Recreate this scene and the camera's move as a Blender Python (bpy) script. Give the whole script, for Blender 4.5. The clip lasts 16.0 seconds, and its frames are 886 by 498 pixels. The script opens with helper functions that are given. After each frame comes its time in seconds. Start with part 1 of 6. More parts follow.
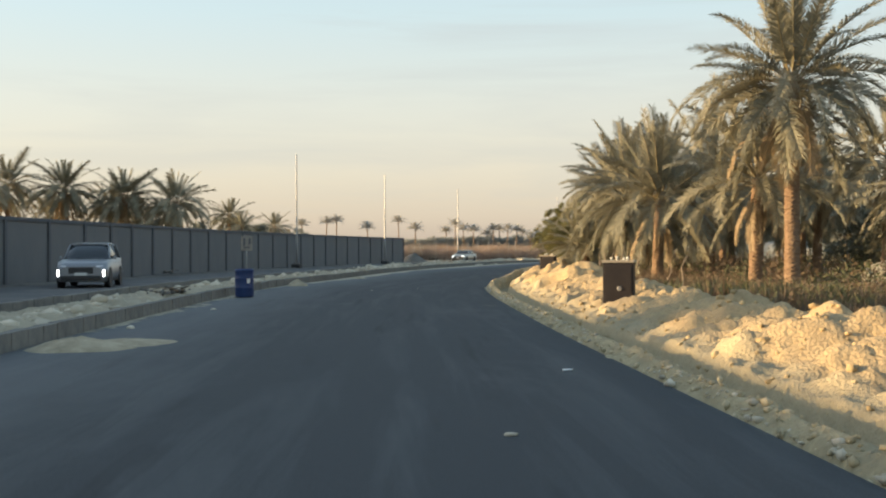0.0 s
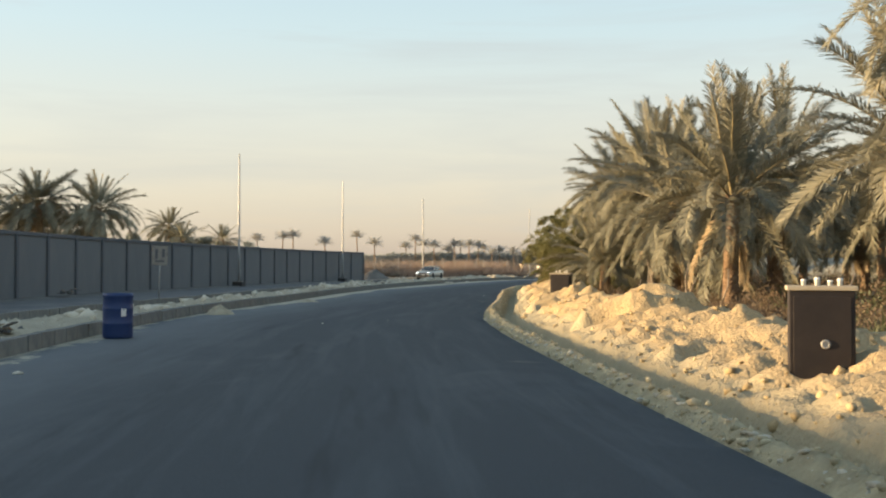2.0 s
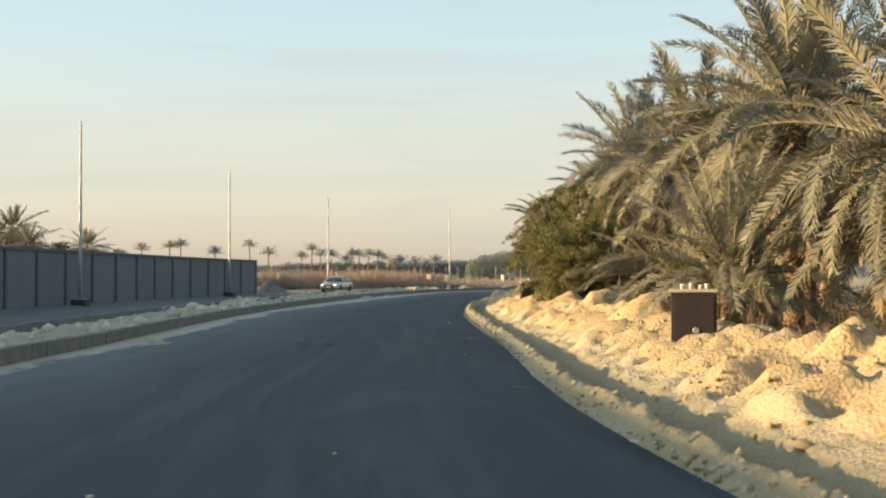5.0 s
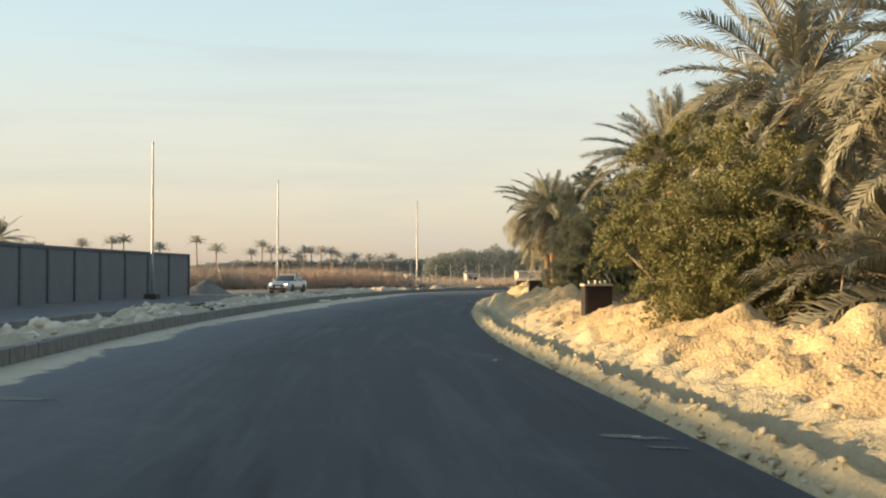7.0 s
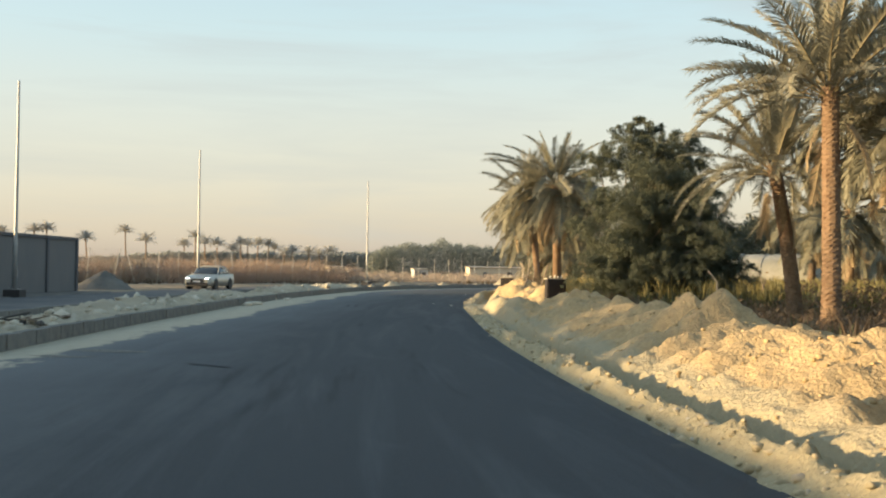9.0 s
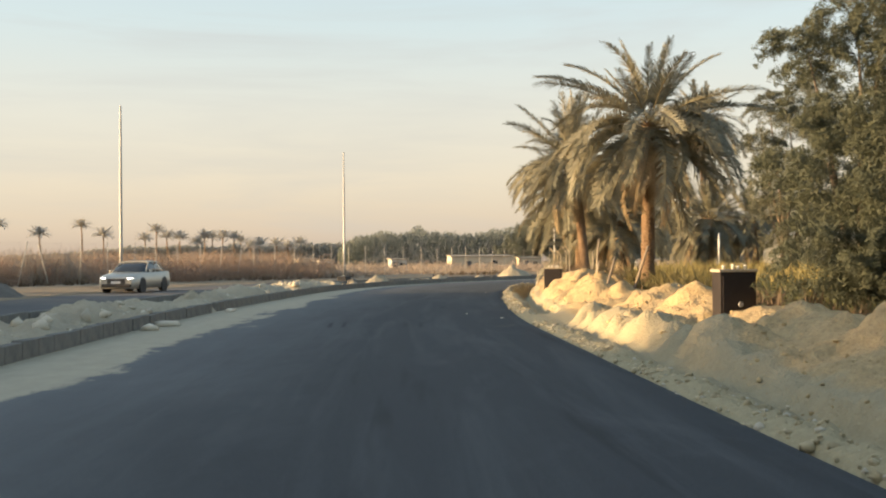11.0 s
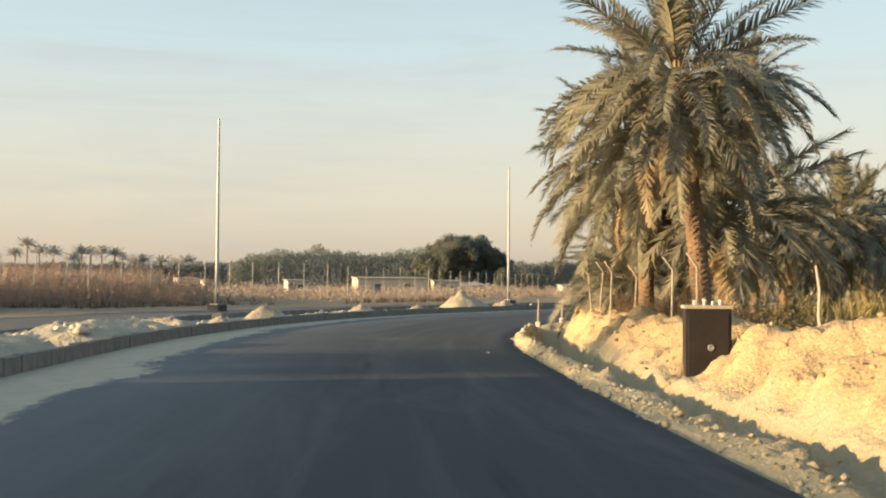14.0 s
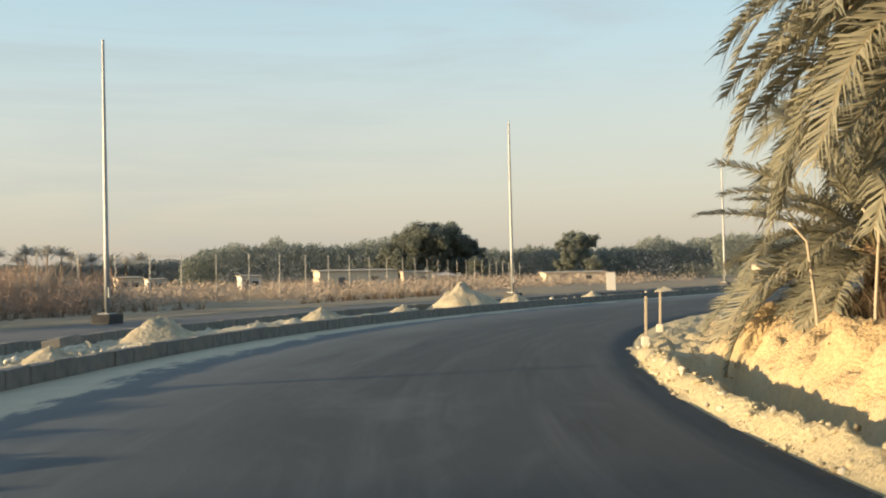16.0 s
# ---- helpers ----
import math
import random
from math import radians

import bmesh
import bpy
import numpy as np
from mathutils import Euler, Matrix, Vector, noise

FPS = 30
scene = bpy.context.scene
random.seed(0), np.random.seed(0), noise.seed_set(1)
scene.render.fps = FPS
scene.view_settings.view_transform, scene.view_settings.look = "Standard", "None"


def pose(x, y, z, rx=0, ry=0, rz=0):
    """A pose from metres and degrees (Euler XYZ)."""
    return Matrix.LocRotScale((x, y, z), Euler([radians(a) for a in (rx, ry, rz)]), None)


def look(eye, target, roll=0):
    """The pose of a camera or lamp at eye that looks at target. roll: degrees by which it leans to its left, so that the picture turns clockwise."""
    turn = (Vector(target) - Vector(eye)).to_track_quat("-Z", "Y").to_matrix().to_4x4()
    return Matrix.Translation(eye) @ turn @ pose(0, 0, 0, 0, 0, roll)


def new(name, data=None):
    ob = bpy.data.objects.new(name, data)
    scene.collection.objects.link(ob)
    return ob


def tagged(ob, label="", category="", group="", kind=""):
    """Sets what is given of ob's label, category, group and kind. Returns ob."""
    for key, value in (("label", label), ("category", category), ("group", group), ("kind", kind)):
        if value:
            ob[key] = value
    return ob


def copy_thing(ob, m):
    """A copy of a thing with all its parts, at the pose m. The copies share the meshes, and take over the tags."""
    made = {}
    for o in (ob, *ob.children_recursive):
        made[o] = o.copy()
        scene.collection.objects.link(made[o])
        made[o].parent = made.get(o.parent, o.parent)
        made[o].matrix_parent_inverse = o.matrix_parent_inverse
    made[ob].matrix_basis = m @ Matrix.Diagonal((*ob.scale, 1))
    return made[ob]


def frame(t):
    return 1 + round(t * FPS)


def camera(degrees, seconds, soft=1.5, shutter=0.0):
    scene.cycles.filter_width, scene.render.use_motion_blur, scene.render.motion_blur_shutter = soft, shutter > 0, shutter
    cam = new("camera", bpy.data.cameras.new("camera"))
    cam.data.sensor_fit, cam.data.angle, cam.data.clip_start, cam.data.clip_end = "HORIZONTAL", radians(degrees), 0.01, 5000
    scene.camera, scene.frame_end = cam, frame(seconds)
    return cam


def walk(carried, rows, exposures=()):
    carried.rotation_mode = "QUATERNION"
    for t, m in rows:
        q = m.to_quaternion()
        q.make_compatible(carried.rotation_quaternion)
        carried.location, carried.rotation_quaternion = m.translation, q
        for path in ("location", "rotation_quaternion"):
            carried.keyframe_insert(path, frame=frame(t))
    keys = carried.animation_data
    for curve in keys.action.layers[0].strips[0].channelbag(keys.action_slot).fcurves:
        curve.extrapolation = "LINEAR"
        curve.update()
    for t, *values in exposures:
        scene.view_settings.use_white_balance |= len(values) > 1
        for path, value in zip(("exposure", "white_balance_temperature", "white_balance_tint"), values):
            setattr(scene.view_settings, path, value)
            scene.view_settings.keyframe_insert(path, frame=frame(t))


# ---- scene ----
cam = camera(44.0, 16.0, soft=2.1)
EXPOSURE = 1.68
PATH = [
    (0, (-0.000, -0.000, 1.450), (1.662, 9.861, 1.464), -0.12),
    (0.5, (0.314, 2.912, 1.429), (2.160, 12.740, 1.537), -0.20),
    (1, (0.666, 5.960, 1.429), (2.588, 15.773, 1.488), -0.17),
    (1.5, (1.045, 9.114, 1.421), (2.943, 18.932, 1.529), 0.04),
    (2, (1.451, 12.334, 1.423), (3.486, 22.123, 1.586), 0.09),
    (2.5, (1.842, 15.527, 1.419), (4.028, 25.283, 1.603), 0.39),
    (3, (2.212, 18.662, 1.426), (4.455, 28.406, 1.628), 0.49),
    (5.5, (4.863, 36.062, 1.421), (7.915, 45.582, 1.673), -0.18),
    (6, (5.655, 39.950, 1.428), (8.706, 49.472, 1.566), 0.28),
    (6.5, (6.489, 43.860, 1.427), (9.631, 53.352, 1.602), 0.72),
    (7, (7.397, 47.757, 1.420), (10.773, 57.167, 1.664), 0.01),
    (7.5, (8.304, 51.628, 1.429), (12.010, 60.914, 1.638), -0.51),
    (8, (9.329, 55.571, 1.408), (13.153, 64.806, 1.683), -0.10),
    (8.5, (10.452, 59.608, 1.408), (14.397, 68.793, 1.680), 0.47),
    (9, (11.624, 63.677, 1.398), (15.519, 72.885, 1.602), 0.81),
    (11.5, (18.441, 85.197, 1.429), (22.632, 94.275, 1.535), -0.54),
    (12, (19.896, 89.186, 1.442), (24.102, 98.258, 1.571), -0.05),
    (12.5, (21.427, 93.174, 1.434), (25.804, 102.163, 1.622), 0.09),
    (13, (23.045, 97.102, 1.417), (27.801, 105.898, 1.570), 0.18),
    (13.5, (24.760, 100.968, 1.424), (29.780, 109.615, 1.615), 0.34),
    (14, (26.487, 104.784, 1.427), (31.466, 113.451, 1.745), 0.40),
    (14.5, (28.207, 108.515, 1.402), (33.231, 117.151, 1.832), -0.10),
    (15, (29.968, 112.246, 1.369), (35.121, 120.804, 1.829), -0.60),
    (15.5, (31.831, 116.020, 1.401), (37.067, 124.530, 1.814), -1.20),
    (16, (33.797, 119.755, 1.393), (39.071, 128.248, 1.627), -1.34),
]
walk(cam, [(t, look(eye, target, roll)) for t, eye, target, roll in PATH],
     [(0, EXPOSURE, 6500, 10), (3.0, EXPOSURE, 6500, 9), (5.5, EXPOSURE, 6450, 7), (7.0, EXPOSURE, 6550, 9), (8.0, EXPOSURE, 6560, 8), (9.0, EXPOSURE, 6450, 7), (11.5, EXPOSURE, 6900, 14),
      (12.5, EXPOSURE, 6560, 10), (13.0, EXPOSURE, 6560, 12), (13.5, EXPOSURE, 6780, 14), (14.0, EXPOSURE - 0.08, 6600, 10), (14.5, EXPOSURE - 0.17, 6450, 6), (15.0, EXPOSURE - 0.17, 6400, 5), (15.5, EXPOSURE - 0.12, 6300, 6), (16, EXPOSURE - 0.2, 6200, 7)])

# ---- sky and sun ----
SUN_BEARING, SUN_HEIGHT = 285.0, 7.65      # degrees clockwise from +y, and above the horizon
world = bpy.data.worlds.new("world")
scene.world = world
world.use_nodes = True
wn, wl = world.node_tree.nodes, world.node_tree.links
sky = wn.new("ShaderNodeTexSky")
sky.sky_type, sky.sun_disc = "NISHITA", False
sky.sun_elevation, sky.sun_rotation = radians(SUN_HEIGHT), radians(SUN_BEARING)
sky.air_density, sky.dust_density, sky.ozone_density = 1.0, 1.2, 1.0
wn["Background"].inputs[1].default_value = 0.10


def build_sky():
    """The sky's own colours with the bright dust haze that lies over the horizon, and thin drawn-out cloud."""
    n = Nodes(world.node_tree)
    way = n.space("Generated")
    up = n.axis(way, 2)
    haze = n.ramp(up, [(0.0, (1.70, 1.42, 1.20)), (0.03, (2.15, 1.84, 1.50)), (0.075, (2.40, 2.16, 1.78)), (0.135, (2.32, 2.30, 2.05)), (0.21, (2.00, 2.38, 2.42)), (0.30, (1.65, 2.20, 2.46))])
    cloud = n.noise(2.2, 5, 0.6, n.stretch(way, (1.0, 1.0, 9.0)), 0.4)
    haze = n.mix(n.ramp(cloud, [(0.47, 0.0), (0.66, 0.45)]), haze, (1.80, 1.78, 1.72))
    share = n.ramp(up, [(0.0, 0.92), (0.25, 0.85), (0.6, 0.25)])
    glow = n.mix(1.0, sky.outputs[0], (1.6, 1.6, 1.6), "MULTIPLY")
    wl.new(n.mix(share, glow, haze), wn["Background"].inputs[0])


sun_data = bpy.data.lights.new("sun", "SUN")
sun_data.energy, sun_data.angle, sun_data.color = 4.3, radians(0.9), (1.0, 0.71, 0.39)
sun = new("sun", sun_data)
sb, sh = radians(SUN_BEARING), radians(SUN_HEIGHT)
sun.matrix_world = look((0, 0, 60), (-math.sin(sb) * math.cos(sh) * 50, -math.cos(sb) * math.cos(sh) * 50, 60 - math.sin(sh) * 50))


# ---- materials ----
def material(name, build, rough=0.8, metal=0.0, bump=None, spec=0.5):
    """A node material. build(n) gives the colour socket or an rgb; bump gives (height socket, strength, distance)."""
    m = bpy.data.materials.new(name)
    m.use_nodes = True
    n = Nodes(m.node_tree)
    p = m.node_tree.nodes["Principled BSDF"]
    p.inputs["Roughness"].default_value = rough
    p.inputs["Metallic"].default_value = metal
    p.inputs["Specular IOR Level"].default_value = spec
    c = build(n)
    if isinstance(c, tuple):
        p.inputs["Base Color"].default_value = (*c, 1)
    else:
        n.link(c, p.inputs["Base Color"])
    if bump:
        h, strength, dist = bump(n)
        b = n.tree.nodes.new("ShaderNodeBump")
        b.inputs["Strength"].default_value, b.inputs["Distance"].default_value = strength, dist
        n.link(h, b.inputs["Height"])
        n.link(b.outputs[0], p.inputs["Normal"])
    return m


class Nodes:
    def __init__(self, tree):
        self.tree = tree
        self.where = {}

    def link(self, a, b):
        self.tree.links.new(a, b)

    def space(self, kind="Object"):
        if kind not in self.where:
            self.where[kind] = self.tree.nodes.new("ShaderNodeTexCoord").outputs[kind]
        return self.where[kind]

    def stretch(self, vec, scale):
        m = self.tree.nodes.new("ShaderNodeMapping")
        m.inputs["Scale"].default_value = scale
        self.link(vec, m.inputs["Vector"])
        return m.outputs[0]

    def noise(self, scale, detail=4, rough=0.6, vec=None, dist=0.0):
        t = self.tree.nodes.new("ShaderNodeTexNoise")
        t.inputs["Scale"].default_value, t.inputs["Detail"].default_value = scale, detail
        t.inputs["Roughness"].default_value, t.inputs["Distortion"].default_value = rough, dist
        self.link(vec if vec is not None else self.space(), t.inputs["Vector"])
        return t.outputs["Fac"]

    def cells(self, scale, vec=None, feature="F1", out="Distance"):
        t = self.tree.nodes.new("ShaderNodeTexVoronoi")
        t.feature = feature
        t.inputs["Scale"].default_value = scale
        self.link(vec if vec is not None else self.space(), t.inputs["Vector"])
        return t.outputs[out]

    def ramp(self, fac, stops):
        r = self.tree.nodes.new("ShaderNodeValToRGB")
        e = r.color_ramp.elements
        while len(e) < len(stops):
            e.new(0.5)
        for el, (pos, col) in zip(e, stops):
            el.position = pos
            el.color = (*col, 1) if isinstance(col, tuple) else (col, col, col, 1)
        self.link(fac, r.inputs[0])
        return r.outputs[0]

    def mix(self, fac, a, b, kind="MIX"):
        m = self.tree.nodes.new("ShaderNodeMix")
        m.data_type, m.blend_type = "RGBA", kind
        for k, v in ((0, fac), (6, a), (7, b)):
            if isinstance(v, (int, float)):
                m.inputs[k].default_value = v
            elif isinstance(v, tuple):
                m.inputs[k].default_value = (*v, 1)
            else:
                self.link(v, m.inputs[k])
        return m.outputs[2]

    def math(self, op, a, b=0.0, c=0.0, clamp=False):
        m = self.tree.nodes.new("ShaderNodeMath")
        m.operation, m.use_clamp = op, clamp
        for k, v in enumerate((a, b, c)):
            if isinstance(v, (int, float)):
                m.inputs[k].default_value = v
            else:
                self.link(v, m.inputs[k])
        return m.outputs[0]

    def axis(self, vec, k):
        s = self.tree.nodes.new("ShaderNodeSeparateXYZ")
        self.link(vec, s.inputs[0])
        return s.outputs[k]

    def random(self):
        return self.tree.nodes.new("ShaderNodeObjectInfo").outputs["Random"]

    def island(self):
        return self.tree.nodes.new("ShaderNodeNewGeometry").outputs["Random Per Island"]

    def uv(self):
        u = self.tree.nodes.new("ShaderNodeUVMap")
        u.uv_map = "road"
        return u.outputs[0]


build_sky()
SAND_LIGHT, SAND_MID, SAND_DARK = (0.54, 0.395, 0.214), (0.455, 0.331, 0.176), (0.335, 0.243, 0.129)


def sand_colour(n):
    """Dumped sand: pale crumbs along the asphalt, grey-yellow dug soil with the trench's shade in its colour, warm dry
    sand on the bank.
    """
    uv = n.uv()
    r = n.math("MULTIPLY", n.axis(uv, 0), -1.0)
    big = n.noise(0.55, 5, 0.65)
    fine = n.noise(9.0, 6, 0.7)
    mid = n.noise(2.2, 6, 0.7)
    c = n.ramp(big, [(0.3, SAND_DARK), (0.5, SAND_MID), (0.68, SAND_LIGHT)])
    c = n.mix(0.5, c, n.ramp(fine, [(0.3, (0.31, 0.225, 0.118)), (0.6, (0.55, 0.412, 0.225))]))
    c = n.mix(n.ramp(n.noise(1.4, 7, 0.75), [(0.56, 0.0), (0.72, 0.55)]), c, (0.33, 0.27, 0.175))
    c = n.mix(n.ramp(n.cells(14.0), [(0.0, 0.45), (0.16, 0.0)]), c, (0.62, 0.49, 0.30))
    c = n.mix(n.ramp(n.noise(15, 5, 0.75), [(0.34, 0.6), (0.46, 0.0)]), c, (0.21, 0.155, 0.088))
    shift = n.math("MULTIPLY", n.math("SUBTRACT", mid, 0.5), 0.5)
    # Browner mottling on the first stretch paints in the bank's patchy shade.
    first = n.ramp(n.math("DIVIDE", n.axis(uv, 1), 300.0), [(0.16, 0.4), (0.195, 0.0)])
    c = n.mix(n.math("MULTIPLY", first, n.ramp(mid, [(0.35, 1.0), (0.7, 0.3)])), c, (0.32, 0.255, 0.165))
    dug = n.mix(fine, (0.30, 0.255, 0.165), n.mix(mid, (0.38, 0.32, 0.205), (0.52, 0.44, 0.28)))
    c = n.mix(n.ramp(n.math("ADD", n.math("SUBTRACT", 1.45, r), shift), [(0.0, 0.0), (0.22, 1.0)]), c, dug)
    crumbs = n.mix(fine, (0.30, 0.25, 0.15), n.mix(mid, (0.44, 0.37, 0.225), (0.60, 0.51, 0.325)))
    # More painted shade there: browner at the bank's foot and in the crumbs.
    early = n.ramp(n.math("DIVIDE", n.axis(uv, 1), 300.0), [(0.165, 1.0), (0.205, 0.0)])
    foot = n.ramp(n.math("ADD", n.math("SUBTRACT", 2.1, r), n.math("MULTIPLY", shift, 2.0)), [(0.0, 0.0), (0.5, 0.32)])
    c = n.mix(n.math("MULTIPLY", early, foot), c, n.mix(fine, (0.22, 0.175, 0.11), (0.42, 0.335, 0.21)))
    crumbs = n.mix(n.math("MULTIPLY", early, n.ramp(mid, [(0.4, 0.5), (0.62, 0.0)])), crumbs, (0.22, 0.185, 0.12))
    return n.mix(n.ramp(n.math("ADD", n.math("SUBTRACT", 0.50, r), n.math("MULTIPLY", shift, 0.5)), [(0.0, 0.0), (0.1, 1.0)]), c, crumbs)


sand = material("sand", sand_colour, 0.95, bump=lambda n: (n.mix(0.45, n.noise(11, 8, 0.8), n.cells(22)), 0.9, 0.042), spec=0.2)
lip_clod = material("lip_clod", lambda n: n.mix(n.island(), (0.36, 0.30, 0.185), (0.60, 0.51, 0.335)), 0.95, bump=lambda n: (n.noise(30, 6, 0.8), 0.8, 0.03), spec=0.2)
clod_sand = material("clod_sand", lambda n: n.mix(n.island(), (0.34, 0.25, 0.13), (0.58, 0.44, 0.245)), 0.95, bump=lambda n: (n.noise(30, 6, 0.8), 0.8, 0.03), spec=0.2)
pale_sand = material("pale_sand", lambda n: n.mix(n.ramp(n.noise(0.7, 5, 0.7), [(0.35, 0.0), (0.65, 0.6)]), n.mix(n.noise(12, 6, 0.7), (0.34, 0.30, 0.22), (0.54, 0.47, 0.34)), (0.27, 0.24, 0.18)), 0.95,
                     bump=lambda n: (n.mix(0.4, n.noise(8, 8, 0.8), n.cells(14)), 1.0, 0.045), spec=0.2)
pale_stone = material("pale_stone", lambda n: n.mix(n.island(), (0.38, 0.34, 0.26), (0.58, 0.53, 0.42)), 0.95, bump=lambda n: (n.noise(26, 6, 0.8), 0.8, 0.02), spec=0.2)
white_litter = material("white_litter", lambda n: n.mix(n.noise(30, 5, 0.6), (0.70, 0.71, 0.72), (0.82, 0.82, 0.80)), 0.35)
grey_dust = material("grey_dust", lambda n: n.mix(n.ramp(n.noise(0.8, 6, 0.7), [(0.35, 0.0), (0.7, 1.0)]), n.mix(n.noise(9, 5), (0.085, 0.08, 0.072), (0.13, 0.122, 0.108)), (0.19, 0.175, 0.15)), 0.95, bump=lambda n: (n.noise(7, 8, 0.8), 0.8, 0.05), spec=0.2)
dry_earth = material("dry_earth", lambda n: n.mix(n.ramp(n.noise(0.35, 6, 0.7), [(0.35, 0.0), (0.65, 1.0)]), n.mix(n.noise(7, 5), (0.13, 0.098, 0.066), (0.24, 0.185, 0.125)),
                                                 n.mix(n.noise(5, 5), (0.23, 0.185, 0.125), (0.34, 0.275, 0.185))), 0.95,
                     bump=lambda n: (n.noise(5, 8, 0.8), 0.8, 0.05), spec=0.2)


def asphalt_colour(n):
    """Fresh dark asphalt: wheel tracks along the road, dust by the kerb and the open edge."""
    uv = n.uv()
    d, s = n.axis(uv, 0), n.axis(uv, 1)
    grain = n.noise(60, 3, 0.7)
    c = n.ramp(grain, [(0.3, (0.0300, 0.0335, 0.0365)), (0.7, (0.0640, 0.0695, 0.0750))])
    streak = n.noise(1.0, 5, 0.65, n.stretch(uv, (1.6, 0.10, 1)), 0.6)
    c = n.mix(n.ramp(streak, [(0.48, 0.0), (0.75, 0.55)]), c, (0.100, 0.107, 0.110))
    blotch = n.noise(0.30, 5, 0.65, n.stretch(uv, (1.4, 0.6, 1)), 0.8)
    c = n.mix(n.ramp(blotch, [(0.56, 0.0), (0.76, 0.42)]), c, (0.120, 0.127, 0.130))
    dark = n.noise(0.8, 3, 0.6, n.stretch(uv, (2.2, 0.16, 1)))
    c = n.mix(n.ramp(dark, [(0.60, 0.0), (0.72, 0.5)]), c, (0.014, 0.0145, 0.016))
    rag = n.noise(0.55, 6, 0.7, n.stretch(uv, (1, 0.35, 1)))
    rag2 = n.noise(3.0, 5, 0.7, n.stretch(uv, (1, 0.5, 1)))
    wide = n.ramp(n.math("DIVIDE", s, 300.0), [(0.112, 0.24), (0.119, 0.17), (0.130, 0.17), (0.142, 0.24), (0.21, 0.26), (0.25, 0.42), (0.33, 0.46), (0.39, 0.72), (0.47, 0.78), (0.56, 0.45)])
    reach = n.math("SUBTRACT", d, n.math("SUBTRACT", 8.9, n.math("MULTIPLY", wide, 3.0)))
    edge = n.math("ADD", reach, n.math("MULTIPLY", n.math("SUBTRACT", rag, 0.5), 3.0))
    edge = n.math("ADD", edge, n.math("MULTIPLY", n.math("SUBTRACT", rag2, 0.5), 0.8))
    dust = n.mix(rag2, (0.31, 0.275, 0.20), (0.50, 0.44, 0.32))
    veil = n.math("ADD", edge, 3.2)
    c = n.mix(n.ramp(n.math("MULTIPLY", veil, 0.28), [(0.0, 0.0), (0.9, 0.64)]), c, (0.145, 0.152, 0.155))
    c = n.mix(n.ramp(edge, [(0.0, 0.0), (0.22, 0.92)]), c, dust)
    near = n.math("ADD", n.math("SUBTRACT", 0.02, d), n.math("MULTIPLY", n.math("SUBTRACT", rag2, 0.5), 1.5))
    return n.mix(n.ramp(near, [(0.0, 0.0), (0.5, 0.55)]), c, (0.22, 0.19, 0.14))


asphalt = material("asphalt", asphalt_colour, 0.82, bump=lambda n: (n.noise(90, 3, 0.7), 0.35, 0.01), spec=0.18)
old_asphalt = material("old_asphalt", lambda n: n.mix(n.ramp(n.noise(0.4, 5, 0.7), [(0.4, 0.0), (0.7, 0.6)]), n.mix(n.noise(50, 3), (0.06, 0.06, 0.062), (0.10, 0.10, 0.10)), (0.17, 0.155, 0.13)),
                       0.9, bump=lambda n: (n.noise(70, 3), 0.3, 0.01), spec=0.3)
concrete = material("kerb_concrete", lambda n: n.mix(n.ramp(n.noise(2.5, 6, 0.7), [(0.35, 0.0), (0.7, 1.0)]), n.mix(n.random(), (0.105, 0.102, 0.097), (0.15, 0.145, 0.135)), (0.22, 0.205, 0.175)),
                    0.9, bump=lambda n: (n.noise(30, 5, 0.7), 0.4, 0.01), spec=0.3)
wall_paint = material("wall_paint", lambda n: n.mix(n.ramp(n.noise(1.1, 6, 0.7, n.stretch(n.space(), (1, 1, 0.35))), [(0.35, 0.0), (0.75, 0.7)]), n.mix(n.random(), (0.118, 0.123, 0.128), (0.138, 0.141, 0.144)), (0.175, 0.172, 0.165)),
                      0.75, bump=lambda n: (n.noise(40, 4), 0.15, 0.01), spec=0.3)
wall_trim = material("wall_trim", lambda n: n.mix(n.noise(3, 5), (0.085, 0.088, 0.095), (0.12, 0.122, 0.128)), 0.75, spec=0.3)
pole_steel = material("galvanised_steel", lambda n: n.mix(n.noise(4, 4, 0.6, n.stretch(n.space(), (1, 1, 0.2))), (0.28, 0.28, 0.27), (0.36, 0.355, 0.34)), 0.5, 0.3)
dark_iron = material("dark_iron", lambda n: n.mix(n.noise(20, 4), (0.02, 0.02, 0.022), (0.05, 0.045, 0.04)), 0.7)
box_steel = material("box_steel", lambda n: n.mix(n.ramp(n.noise(3, 6, 0.7), [(0.4, 0.0), (0.75, 0.6)]), (0.017, 0.0125, 0.0115), (0.040, 0.030, 0.025)), 0.6, bump=lambda n: (n.noise(25, 4), 0.1, 0.01), spec=0.35)
box_top = material("box_top_dust", lambda n: n.mix(n.noise(14, 5), (0.30, 0.25, 0.18), (0.46, 0.40, 0.30)), 0.9)
white_plastic = material("white_plastic", lambda n: n.mix(n.noise(12, 3), (0.62, 0.60, 0.55), (0.78, 0.76, 0.70)), 0.5)
drum_blue = material("drum_plastic", lambda n: n.mix(n.ramp(n.noise(4, 6, 0.7), [(0.45, 0.0), (0.8, 0.5)]), (0.006, 0.026, 0.105), (0.03, 0.055, 0.12)), 0.5)
